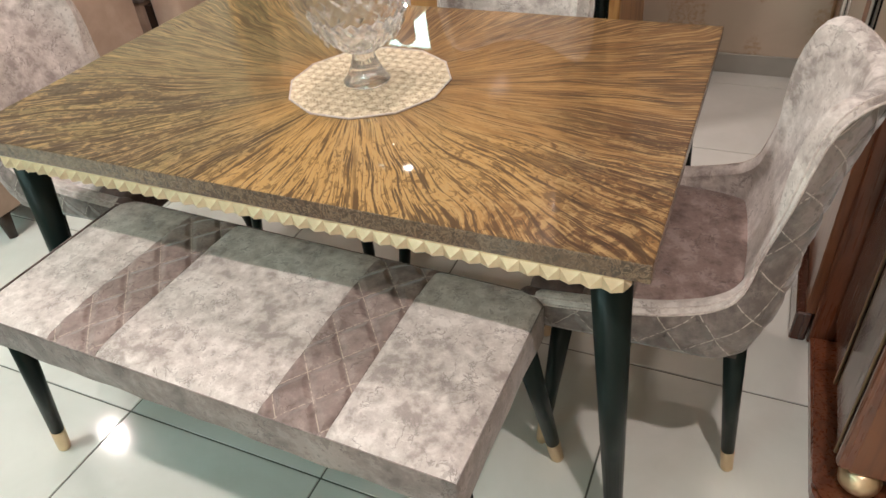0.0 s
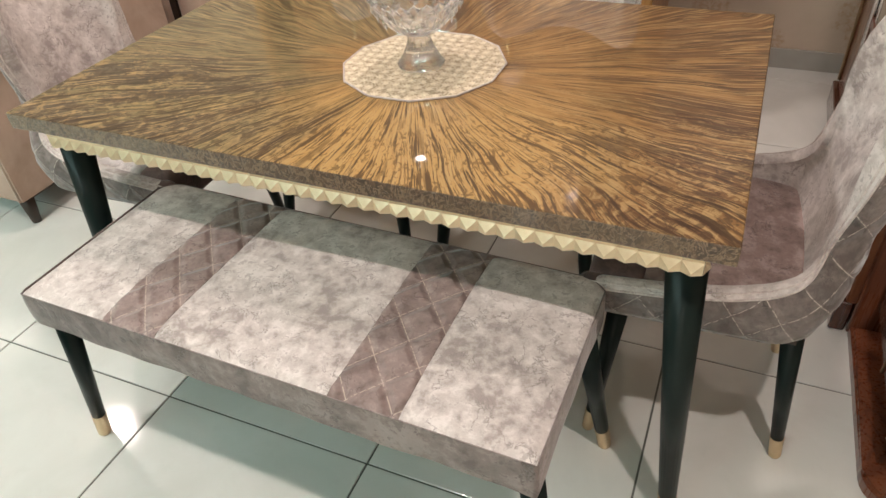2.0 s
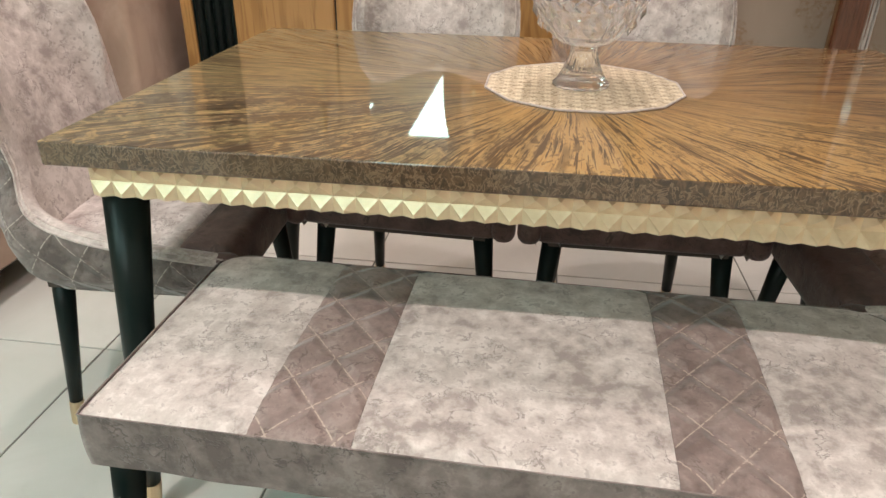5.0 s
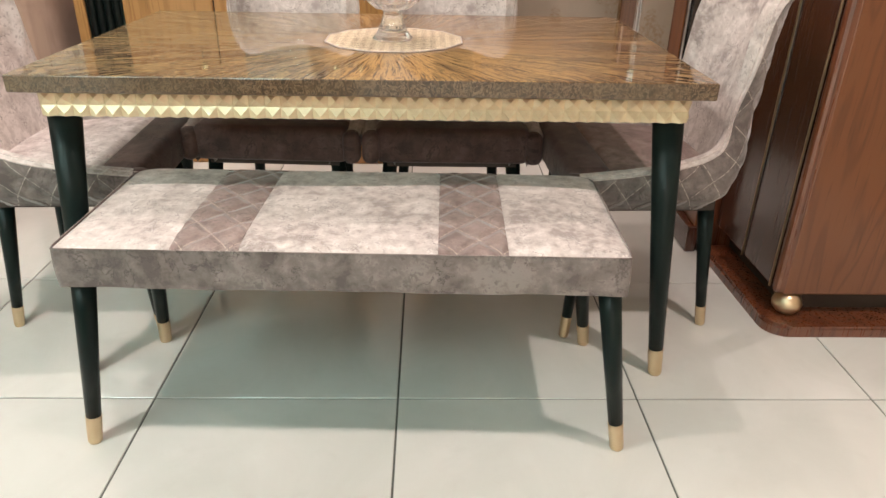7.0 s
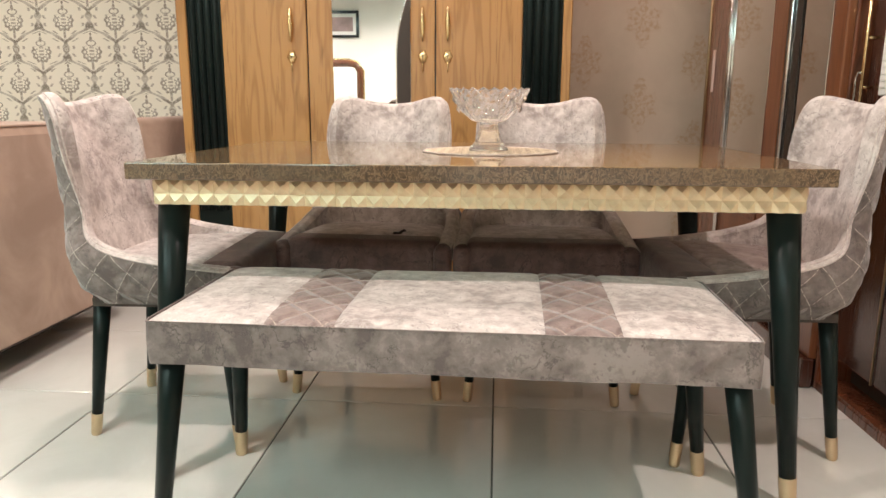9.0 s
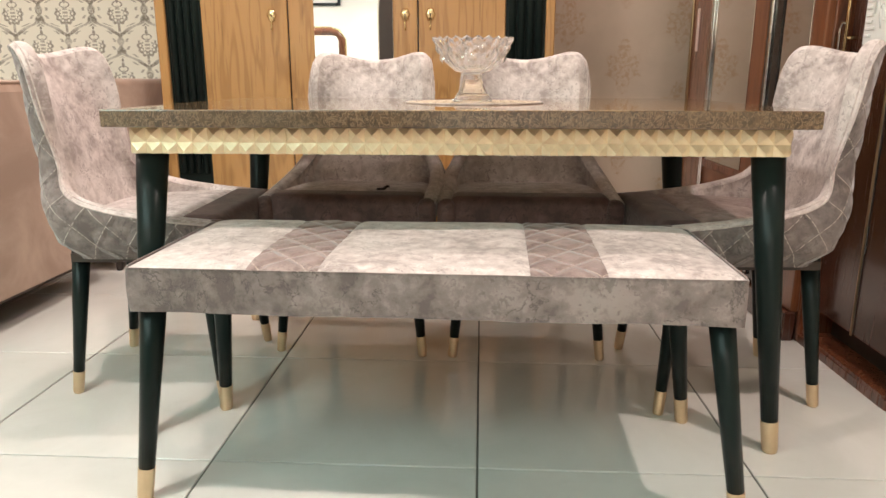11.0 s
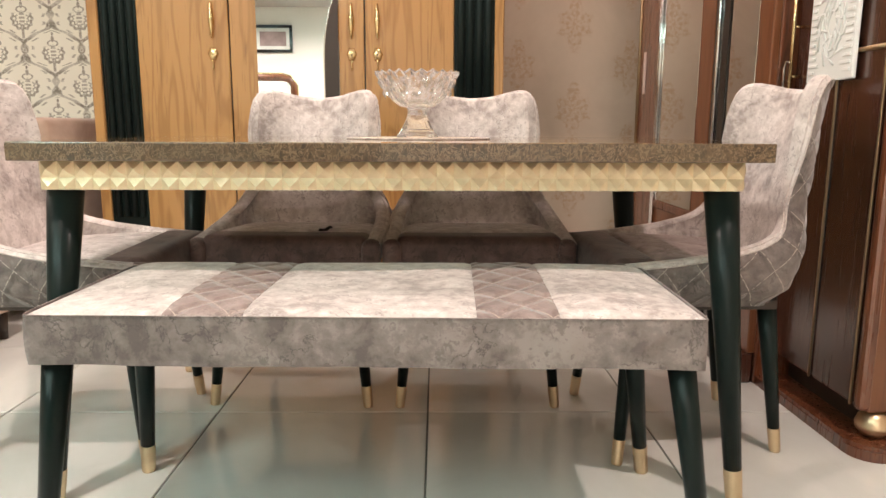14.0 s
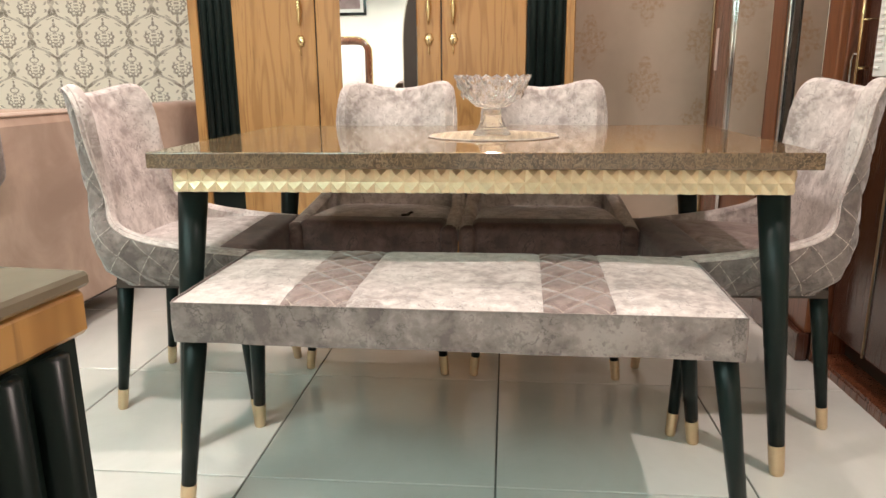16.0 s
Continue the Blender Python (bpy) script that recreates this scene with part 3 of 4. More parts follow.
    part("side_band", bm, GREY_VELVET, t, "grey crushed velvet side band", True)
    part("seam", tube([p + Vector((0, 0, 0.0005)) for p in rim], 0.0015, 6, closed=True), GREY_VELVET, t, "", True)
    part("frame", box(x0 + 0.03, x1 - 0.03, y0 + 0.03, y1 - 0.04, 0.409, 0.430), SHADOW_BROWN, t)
    for sx, sy, fx, fy in ((-1, -1, -0.588, -0.197), (1, -1, 0.605, -0.192), (-1, 1, -0.574, 0.212), (1, 1, 0.602, 0.232)):
        leg(t, (sx * 0.540, sy * 0.168, 0.43), (fx, fy, 0), 0.0250, 0.0145, 0.07)
    return t


bench()


# ---------------------------------------------------------------- dining chairs
def smooth(a, b, x):
    x = min(1, max(0, (x - a) / (b - a)))
    return x * x * (3 - 2 * x)


SPAN = 0.65
RIM = ((0, 0.897), (0.08, 0.904), (0.14, 0.919), (0.180, 0.926), (0.205, 0.916), (0.221, 0.882), (0.227, 0.82), (0.231, 0.74), (0.236, 0.665), (0.249, 0.605), (0.276, 0.565), (0.325, 0.540),
       (0.40, 0.520), (0.52, 0.502), (0.65, 0.490))


def chair_plan(s, z):
    """The shell's outline seen from above at height z: s from -1 (front left) over the back to 1 (front right)."""
    half = 0.258 - 0.050 * smooth(0.50, 0.64, z) + 0.035 * smooth(0.66, 0.86, z)
    front, back, rad = -0.215, 0.178 + 0.162 * (max(0.0, z - 0.395) / 0.535) ** 1.1, 0.052
    side = (back - rad) - front
    flat = half - rad
    arc = rad * math.pi / 2
    d = abs(s) * SPAN
    if d < flat:
        x, y, nx, ny = d, back, 0, 1
    elif d < flat + arc:
        a = (d - flat) / rad
        x, y, nx, ny = flat + rad * math.sin(a), back - rad + rad * math.cos(a), math.sin(a), math.cos(a)
    else:
        x, y, nx, ny = half, back - rad - (d - flat - arc) * side / (SPAN - flat - arc), 1, 0
    bow = 0.30 + 2.0 * smooth(0.60, 0.92, z)
    y -= bow * x * x
    g = 1 if s >= 0 else -1
    return Vector((g * x, y, 0)), Vector((g * (nx + 2 * bow * ny * x), ny, 0)).normalized(), d


def chair_top(s):
    """Height of the shell's rim, its kinks rounded."""
    d = abs(s) * SPAN
    xs, zs = zip(*RIM)
    return float(np.mean([np.interp(abs(d + e), xs, zs) for e in (-0.018, -0.012, -0.006, 0, 0.006, 0.012, 0.018)]))


def spread(u):
    """Steps along the shell, closer together where the rim is steep."""
    t = abs(2 * u - 1)
    d = np.interp(t, (0, 0.22, 0.66, 1), (0, 0.18, 0.32, SPAN)) / SPAN
    return float(d) if u >= 0.5 else -float(d)


def shell_point(s, v, inset):
    zb = 0.395
    z = zb + (chair_top(s) - zb) * v
    p, n, d = chair_plan(s, z)
    belly = 0.012 * math.sin(math.pi * min(1, (z - zb) / 0.25)) if z < zb + 0.25 else 0
    tuck = 0.03 * (1 - smooth(0.0, 0.05, z - zb))
    q = p + n * (belly - tuck - inset)
    q.z = z
    return q


def dining_chair(seat=None, label="dining chair in light crushed velvet with quilted grey back shell"):
    t = thing("dining_chair", label, "chair", None, "chairs of the dining set")
    cell = 0.085

    def outer(u, v):
        s = spread(u)
        q = shell_point(s, v, 0.0)
        _, n, _ = chair_plan(s, q.z)
        a = abs((((s * SPAN) / cell + q.z / (cell * 1.15)) % 1) - 0.5)
        b = abs((((s * SPAN) / cell - q.z / (cell * 1.15)) % 1) - 0.5)
        return q + n * (0.005 * (min(a, b, 0.25) / 0.25) ** 0.6 * min(1, v * 8, (1 - v) * 10))

    part("shell", grid(outer, 130, 40, uv=lambda u, v: (spread(u) * SPAN, shell_point(spread(u), v, 0).z)), SHELL_VELVET, t, "quilted grey velvet outer shell", True)

    def inner(u, v):
        s = spread(u)
        q = shell_point(s, v, 0.054 - 0.011 * v ** 3)
        return q

    part("backrest", grid(inner, 110, 26, flip=True), LIGHT_VELVET, t, "light crushed velvet inner back", True)

    def rim(u, v):
        s = spread(u)
        a, b = shell_point(s, 1, 0.0), shell_point(s, 1, 0.043)
        c = a.lerp(b, v)
        c.z += 0.011 * math.sin(math.pi * v) ** 0.7
        return c

    part("rim", grid(rim, 110, 6), LIGHT_VELVET, t, "", True)
    for inset, lift in ((-0.001, 0.0), (0.010, 0.0075)):
        part("piping", tube([shell_point(spread(i / 110), 1, inset) + Vector((0, 0, lift)) for i in range(111)], 0.0024, 6), PIPING, t, "", True)
    # the padded front ends of the arms, rolled over the top
    for g in (-1, 1):
        a, b = shell_point(g, 1, 0.0), shell_point(g, 1, 0.043)
        xa, xb = sorted((a.x + g * 0.003, b.x - g * 0.008))
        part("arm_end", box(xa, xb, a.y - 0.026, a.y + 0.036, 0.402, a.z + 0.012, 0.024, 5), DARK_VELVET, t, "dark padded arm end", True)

    def seat_top(u, v):
        a, b = 2 * u - 1, 2 * v - 1
        x, y = 0.232 * a, 0.030 + 0.166 * b
        if b > 0:
            x *= 1 - 0.20 * b ** 3
        e = max(abs(a), abs(b))
        return Vector((x, y, 0.508 - 0.018 * (b + 1) / 2 + 0.007 * (1 - a ** 4) * (1 - b ** 4) - 0.010 * smooth(0.9, 1.0, e)))

    part("seat", grid(seat_top, 30, 30), seat or SEAT_VELVET, t, "crushed velvet seat with shade painted in" if seat else "light crushed velvet seat", True)
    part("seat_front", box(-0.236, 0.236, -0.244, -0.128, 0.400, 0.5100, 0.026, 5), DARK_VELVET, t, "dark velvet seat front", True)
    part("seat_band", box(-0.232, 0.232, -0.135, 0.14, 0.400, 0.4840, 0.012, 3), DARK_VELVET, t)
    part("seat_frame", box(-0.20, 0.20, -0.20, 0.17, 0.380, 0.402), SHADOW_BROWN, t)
    for sx in (-1, 1):
        leg(t, (sx * 0.19, -0.175, 0.40), (sx * 0.2275, -0.212, 0), 0.0235, 0.0125, 0.062)
        leg(t, (sx * 0.155, 0.165, 0.40), (sx * 0.173, 0.212, 0), 0.0235, 0.0125, 0.062)
    return t


chair = dining_chair()
chair.matrix_basis = pose(-0.331, 0.316, 0, 0, 0, -2.5)
for m in (pose(0.207, 0.306, 0), pose(-0.838, -0.035, 0, 0, 0, 92.5)):
    copy_thing(chair, m)
# this chair's seat carries its shade in the velvet colour
shaded_seat_chair = dining_chair(SHADED_SEAT_VELVET, "light velvet dining chair beside the cabinets, its seat painted as shaded")
shaded_seat_chair.matrix_basis = pose(0.7305, -0.026, 0, 0, 0, -88)


# ---------------------------------------------------------------- on a seat and on the table
def black_clip():
    t = thing("black_clip", "small black plastic clip lying on a chair seat", "clip", pose(-0.245, 0.190, 0.5085, 0, 0, 12))
    part("jaw", box(-0.016, 0.012, -0.008, 0.008, 0.0, 0.007, 0.003, 2), BLACK, t, "", True)
    part("lever", tube([(0.008, 0, 0.005), (0.018, 0.002, 0.011), (0.024, 0.003, 0.009)], [0.005, 0.004, 0.003], 8), BLACK, t, "", True)


black_clip()



def placemat():
    bm = bmesh.new()
    n = 12
    for z, fl in ((0.0, True), (0.0022, False)):
        ring = [bm.verts.new((0.187 * math.cos(2 * math.pi * (i + .5) / n), 0.187 * math.sin(2 * math.pi * (i + .5) / n), z)) for i in range(n)]
        bm.faces.new(ring[::-1] if fl else ring)
        if fl:
            low = ring
    for i in range(n):
        bm.faces.new([low[i], low[(i + 1) % n], ring[(i + 1) % n], ring[i]])
    ob = thing("placemat", "twelve-sided cream and gold lace placemat on the table", "placemat", pose(0.04, -0.008, TABLE_Z + 0.0005))
    part("lace", bm, LACE, ob, "cream and gold woven lace")
    part("edging", tube([(0.1865 * math.cos(2 * math.pi * (i + .5) / n), 0.1865 * math.sin(2 * math.pi * (i + .5) / n), 0.0018) for i in range(n)], 0.0022, 6, closed=True), PIPING, ob, "pale stitched edging")


placemat()


def crystal_bowl():
    t = thing("crystal_bowl", "cut crystal footed bowl with scalloped rim, empty", "bowl", pose(0.036, -0.012, TABLE_Z + 0.003))
    n = 48

    def cut(a, r, z, i):
        if z > 0.152 and r > 0.09:
            z += 0.0042 * (1 if i % 2 else -1)
        k = 0.05 if z > 0.085 else 0.035
        return r * (1 + 0.5 * k * (1 if i % 2 else -1) * (0.6 + 0.4 * math.sin(z * 260 + (i // 4 % 2) * 3.1)) * (r < 0.1)), z

    prof = [(0.0, 0.002), (0.036, 0.0), (0.052, 0.001), (0.053, 0.005), (0.047, 0.012), (0.040, 0.024), (0.032, 0.042), (0.026, 0.060), (0.024, 0.074), (0.027, 0.080),
            (0.045, 0.084), (0.050, 0.088), (0.063, 0.099), (0.075, 0.114), (0.086, 0.131), (0.096, 0.150), (0.106, 0.170), (0.108, 0.172),
            (0.100, 0.1685), (0.090, 0.150), (0.080, 0.132), (0.069, 0.116), (0.057, 0.102), (0.042, 0.093), (0.0, 0.090)]
    part("bowl", lathe([(r, z * 0.95) for r, z in prof], n, wob=cut), CRYSTAL, t)
    # cut diamonds standing proud of the bowl's side
    for j, (r, z, s) in enumerate(((0.083, 0.112, 0.013), (0.096, 0.138, 0.016))):
        bm = bmesh.new()
        u, v = Vector((0, 1, 0)), Vector((0.25, 0, 1))
        p = [bm.verts.new(w * s) for w in (u, v, -u, -v)]
        o = Vector((1, 0, -0.25)).normalized()
        q, b = bm.verts.new(o * 0.007), bm.verts.new(o * -0.003)
        for k in range(4):
            bm.faces.new([p[k], p[(k + 1) % 4], q]), bm.faces.new([p[(k + 1) % 4], p[k], b])
        me = mesh_of("cut_facet", bm, CRYSTAL)
        for i in range(12):
            a = 2 * math.pi * (i + 0.5 * j) / 12
            f = new("cut_facet", me)
            f.parent = t
            f.location = (r * math.cos(a), r * math.sin(a), z)
            f.rotation_euler = (0, 0, a)


crystal_bowl()


# ---------------------------------------------------------------- oak wardrobe with a mirror door
def handle_set(parent, x, z, y):
    """A drop handle and a key plate on a door."""
    part("handle", lathe([(0.0, 0.0), (0.004, 0.004), (0.007, 0.03), (0.0125, 0.075), (0.008, 0.115), (0.004, 0.145), (0.0, 0.15)], 14), GILT, parent, "gilt leaf-shaped handle", True).matrix_basis = pose(x, y - 0.012, z + 0.06)
    bm = lathe([(0.0, -0.005), (0.014, -0.004), (0.020, 0.0), (0.0, 0.001)], 20, wob=lambda a, r, z, i: (r * (1 + 0.12 * math.cos(6 * a)), z))
    for v in bm.verts:
        v.co = Vector((v.co.x, v.co.z, v.co.y * 1.35))
    plate = part("key_plate", bm, GILT, parent, "oval gilt key plate", True)
    plate.matrix_basis = pose(x, y, z)
    part("keyhole", box(-0.0025, 0.0025, -0.0055, -0.004, -0.007, 0.006), BLACK, plate)
    tail = part("key_drop", lathe([(0.0, -0.052), (0.004, -0.047), (0.0025, -0.034), (0.004, -0.020), (0.002, -0.008), (0.0, 0.0)], 10), GILT, plate, "", True)
    tail.location = (0, -0.007, -0.016)


def oak_wardrobe():
    t = thing("oak_wardrobe", "three-door oak wardrobe with mirror door and dark fluted pilasters", "wardrobe")
    yf, yb, z1 = 1.20, 1.80, 2.25
    L, R = -1.372, 0.369
    part("body", box(L + 0.01, R - 0.01, yf + 0.03, yb, 0.10, z1), OAK_TRIM, t, "oak carcass")
    part("plinth", box(L - 0.01, R + 0.01, yf - 0.01, yb, 0.0, 0.10, 0.006), OAK_TRIM, t)
    part("drawer_front", box(-1.165, 0.155, yf + 0.004, yf + 0.03, 0.115, 0.300, 0.004), OAK_TRIM, t, "darker oak lower front")
    part("cornice", box(L - 0.03, R + 0.03, yf - 0.04, yb, z1, z1 + 0.10, 0.02, 2), OAK_TRIM, t)
    for a, b in ((L, -1.328), (0.330, R)):
        part("edge_post", box(a, b, yf - 0.012, yf + 0.035, 0.10, z1, 0.004), OAK, t)
    for a, b in ((-1.328, -1.172), (0.161, 0.330)):
        p = part("pilaster", box(a, b, yf + 0.002, yf + 0.030, 0.10, z1), LACQUER, t, "dark green-black fluted pilaster")
        n = 4
        w = (b - a - 0.016) / n
        for i in range(n):
            c = a + 0.008 + (i + 0.5) * w
            bm = bmesh.new()
            pr = [(c - w * 0.46 * math.cos(k * math.pi / 6), yf + 0.002 - w * 0.42 * math.sin(k * math.pi / 6)) for k in range(7)]
            lo, hi = [bm.verts.new((x, y, 0.42)) for x, y in pr], [bm.verts.new((x, y, z1 - 0.1)) for x, y in pr]
            for k in range(6):
                bm.faces.new([lo[k], lo[k + 1], hi[k + 1], hi[k]])
            bm.faces.new(lo[::-1]), bm.faces.new(hi)
            part("reed", bm, LACQUER, p, "", True)
    for a, b, hx in ((-1.169, -0.788, -0.855), (-0.782, -0.220, -0.272), (-0.214, 0.158, -0.163)):
        d = part("door", box(a, b, yf - 0.004, yf + 0.022, 0.315, z1 - 0.02, 0.004, 2), OAK, t, "oak veneered door")
        handle_set(d, hx, 1.112, yf - 0.005)
        if -0.8 < a < -0.7:
            m = part("mirror_pane", box(-0.671, -0.324, yf - 0.010, yf - 0.005, 0.80, z1 - 0.12, 0.002), MIRROR, d, "tall mirror in the middle door")
            # the dark arched stile along the mirror's side, with a bright edge
            def left(z):
                return -0.384 + 0.058 * max(0, (z - 1.08) / 0.30) ** 2.2
            zs = [0.80 + i * 0.02 for i in range(29)]
            bm = bmesh.new()
            ya = yf - 0.016
            rows = [[bm.verts.new(c) for c in ((left(z), ya + 0.005, z), (left(z), ya, z), (-0.326, ya, z), (-0.326, ya + 0.005, z))] for z in zs]
            for p, q in zip(rows, rows[1:]):
                for k in range(3):
                    bm.faces.new([p[k], p[k + 1], q[k + 1], q[k]])
            part("curved_stile", bm, SHADOW_BROWN, m, "dark arched wooden strip")
            part("stile_edge", tube([(left(z) - 0.003, ya + 0.001, z) for z in zs], 0.0035, 8), CHROME, m, "bright chrome edge", True)
    # black strips stand in for the shade between the doors
    for x in (-0.785, -0.217):
        part("door_gap_shade", box(x - 0.0035, x + 0.0035, yf + 0.004, yf + 0.02, 0.315, z1 - 0.02), BLACK, t)
    return t


oak_wardrobe()


# ---------------------------------------------------------------- brown wardrobes along the side wall
def mirrored_wardrobe():
    t = thing("mirrored_wardrobe", "reddish-brown wardrobe with tall mirror panels and chrome strips", "wardrobe")
    xf, xb, y0, y1, z1 = 1.08, 1.70, 0.285, 1.69, 2.2
    part("body", box(xf + 0.025, xb, y0, y1, 0.0, z1, 0.004), MAHOGANY, t)
    part("plinth", box(xf - 0.02, xf + 0.02, y0 + 0.002, y1 - 0.002, 0.0, 0.10, 0.004), MAHOGANY_DARK, t)
    strips = ((1.37, 1.688, MAHOGANY, "stile"), (0.735, 0.86, CHERRY, "stile"), (0.605, 0.733, BLACK, "dark_panel"), (0.287, 0.375, CHERRY, "stile"))
    for a, b, m, n in strips:
        part(n, box(xf, xf + 0.026, a, b, 0.10, z1, 0.004), m, t)
    for a, b in ((0.862, 1.368), (0.377, 0.603)):
        d = part("door", box(xf + 0.006, xf + 0.026, a, b, 0.10, z1, 0.003), CHERRY, t)
        part("mirror_pane", box(xf + 0.002, xf + 0.006, a + 0.012, b - 0.012, 0.49, z1 - 0.08, 0.001), MIRROR, d)
        part("lower_rail", box(xf - 0.002, xf + 0.006, a + 0.004, b - 0.004, 0.455, 0.487, 0.003), MAHOGANY, d)
    for y in (1.355, 1.335, 0.685):
        part("chrome_strip", tube([(xf - 0.004, y, 0.12), (xf - 0.004, y, z1 - 0.03)], 0.007, 10), CHROME, t, "", True)
    part("edge_bead", tube([(xf - 0.004, 1.655, 0.12), (xf - 0.004, 1.655, z1 - 0.03)], 0.008, 10), BRONZE, t, "", True)
    part("pull_plate", box(xf - 0.006, xf, 1.545, 1.580, 0.97, 1.165, 0.003), plain("pink_plate", (0.62, 0.50, 0.45), 0.4), t, "pale rectangular pull plate")


mirrored_wardrobe()


def brown_cabinet():
    t = thing("brown_cabinet", "dark brown cabinet with gilt door beads on a low plinth", "cabinet")
    xf, xb, y0, y1, z1 = 1.15, 1.80, -0.20, 0.280, 2.1
    part("body", box(xf + 0.02, xb, y0, y1, 0.105, z1, 0.006, 2), CHERRY, t, "cherry-stained side panel")
    for a, b in ((-0.155, 0.036), (0.046, 0.276)):
        part("door", box(xf, xf + 0.024, a, b, 0.115, z1 - 0.02, 0.008, 2), MAHOGANY_DARK, t, "glossy dark door")
    part("corner_post", box(xf - 0.003, xf + 0.04, y0 + 0.001, -0.166, 0.107, z1 - 0.002, 0.012, 2), MAHOGANY, t)
    for y in (-0.160, 0.041):
        part("gilt_bead", tube([(xf - 0.003, y, 0.115), (xf - 0.003, y, z1 - 0.03)], 0.0038, 8), BRONZE, t, "", True)
    part("cross_bead", tube([(xf - 0.004, -0.158, 1.005), (xf - 0.004, 0.04, 1.005)], 0.006, 8), BRONZE, t, "", True)
    # plinth with a rounded corner
    bm = bmesh.new()
    cx, cy, r = 1.12, -0.262, 0.07
    out = [(1.11, 0.282)] + [(cx + r - r * math.cos(k * math.pi / 12), cy + r - r * math.sin(k * math.pi / 12)) for k in range(7)] + [(1.82, cy), (1.82, 0.282)]
    lo, hi = [bm.verts.new((x, y, 0)) for x, y in out], [bm.verts.new((x, y, 0.035)) for x, y in out]
    n = len(out)
    for i in range(n):
        bm.faces.new([lo[i], lo[(i + 1) % n], hi[(i + 1) % n], hi[i]])
    bm.faces.new(hi), bm.faces.new(lo[::-1])
    bmesh.ops.bevel(bm, geom=[e for e in bm.edges if e.verts[0].co.z > 0.03 and e.verts[1].co.z > 0.03], offset=0.009, segments=2, affect="EDGES")
    bmesh.ops.recalc_face_normals(bm, faces=bm.faces)
    part("plinth", bm, MAHOGANY, t, "low plinth with rounded corner")
    # shadow-brown block; the shade under the body is put into its colour
    part("recess_shade", box(xf + 0.06, xb - 0.01, y0 + 0.05, y1 - 0.01, 0.035, 0.105), SHADOW_BROWN, t)
    for y in (-0.165,):
        f = part("ball_foot", lathe([(0.0, 0.0), (0.028, 0.004), (0.041, 0.020), (0.043, 0.034), (0.037, 0.052), (0.024, 0.066), (0.0, 0.070)], 24), BRASS, t, "gold ball foot", True)
        f.matrix_basis = pose(1.205, y - 0.008, 0.035)
    rod = part("handle_rod", tube([(xf - 0.03, 0.243, 0.90), (xf - 0.03, 0.243, 1.30)], 0.0055, 10), GILT, t, "upright gilt handle rod", True)
    for z in (0.96, 1.10):
        part("bracket", tube([(xf, 0.243, z), (xf - 0.03, 0.243, z)], 0.005, 8), GILT, rod, "", True)
    part("key", tube([(xf - 0.034, 0.243, 1.0), (xf - 0.038, 0.255, 1.005), (xf - 0.040, 0.262, 0.985), (xf - 0.038, 0.262, 0.90)], 0.004, 8), CHROME, rod, "", True)


brown_cabinet()


def carved_sample():
    t = thing("carved_panel", "white embossed ornamental sample panel hung on cabinet door", "panel")
    x, y0, y1, z0, z1 = 1.128, -0.055, 0.165, 0.935, 1.225
    part("board", box(x, x + 0.012, y0, y1, z0, z1, 0.003), PAPER, t)
    cy, cz = (y0 + y1) / 2, (z0 + z1) / 2
    bm = bmesh.new()
    for rx, rz in ((0.050, 0.085), (0.036, 0.066), (0.018, 0.035)):
        tube([(x - 0.001, cy + rx * math.cos(2 * math.pi * i / 40) * (1 + 0.12 * math.cos(8 * math.pi * i / 40)), cz + rz * math.sin(2 * math.pi * i / 40)) for i in range(40)], 0.0032, 5, bm, closed=True)
    for i in range(10):
        a = 2 * math.pi * i / 10
        tube([(x - 0.001, cy + (0.020 + 0.052 * q) * math.cos(a + 0.5 * math.sin(math.pi * q)), cz + (0.030 + 0.080 * q) * math.sin(a + 0.5 * math.sin(math.pi * q))) for q in (0, 0.25, 0.5, 0.75, 1)], 0.0034, 5, bm)
    part("oval_relief", bm, PAPER, t, "", True)
    for sy in (-1, 1):
        for i in range(14):
            z = z0 + 0.02 + i * 0.0185
            w = 0.018 + 0.018 * abs(math.sin(i * 1.7)) + 0.012 * (abs(z - cz) > 0.08)
            part("fret", box(x - 0.004, x + 0.001, *sorted((cy + sy * 0.100, cy + sy * (0.100 - w))), z, z + 0.009, 0.0015), PAPER, t)


carved_sample()


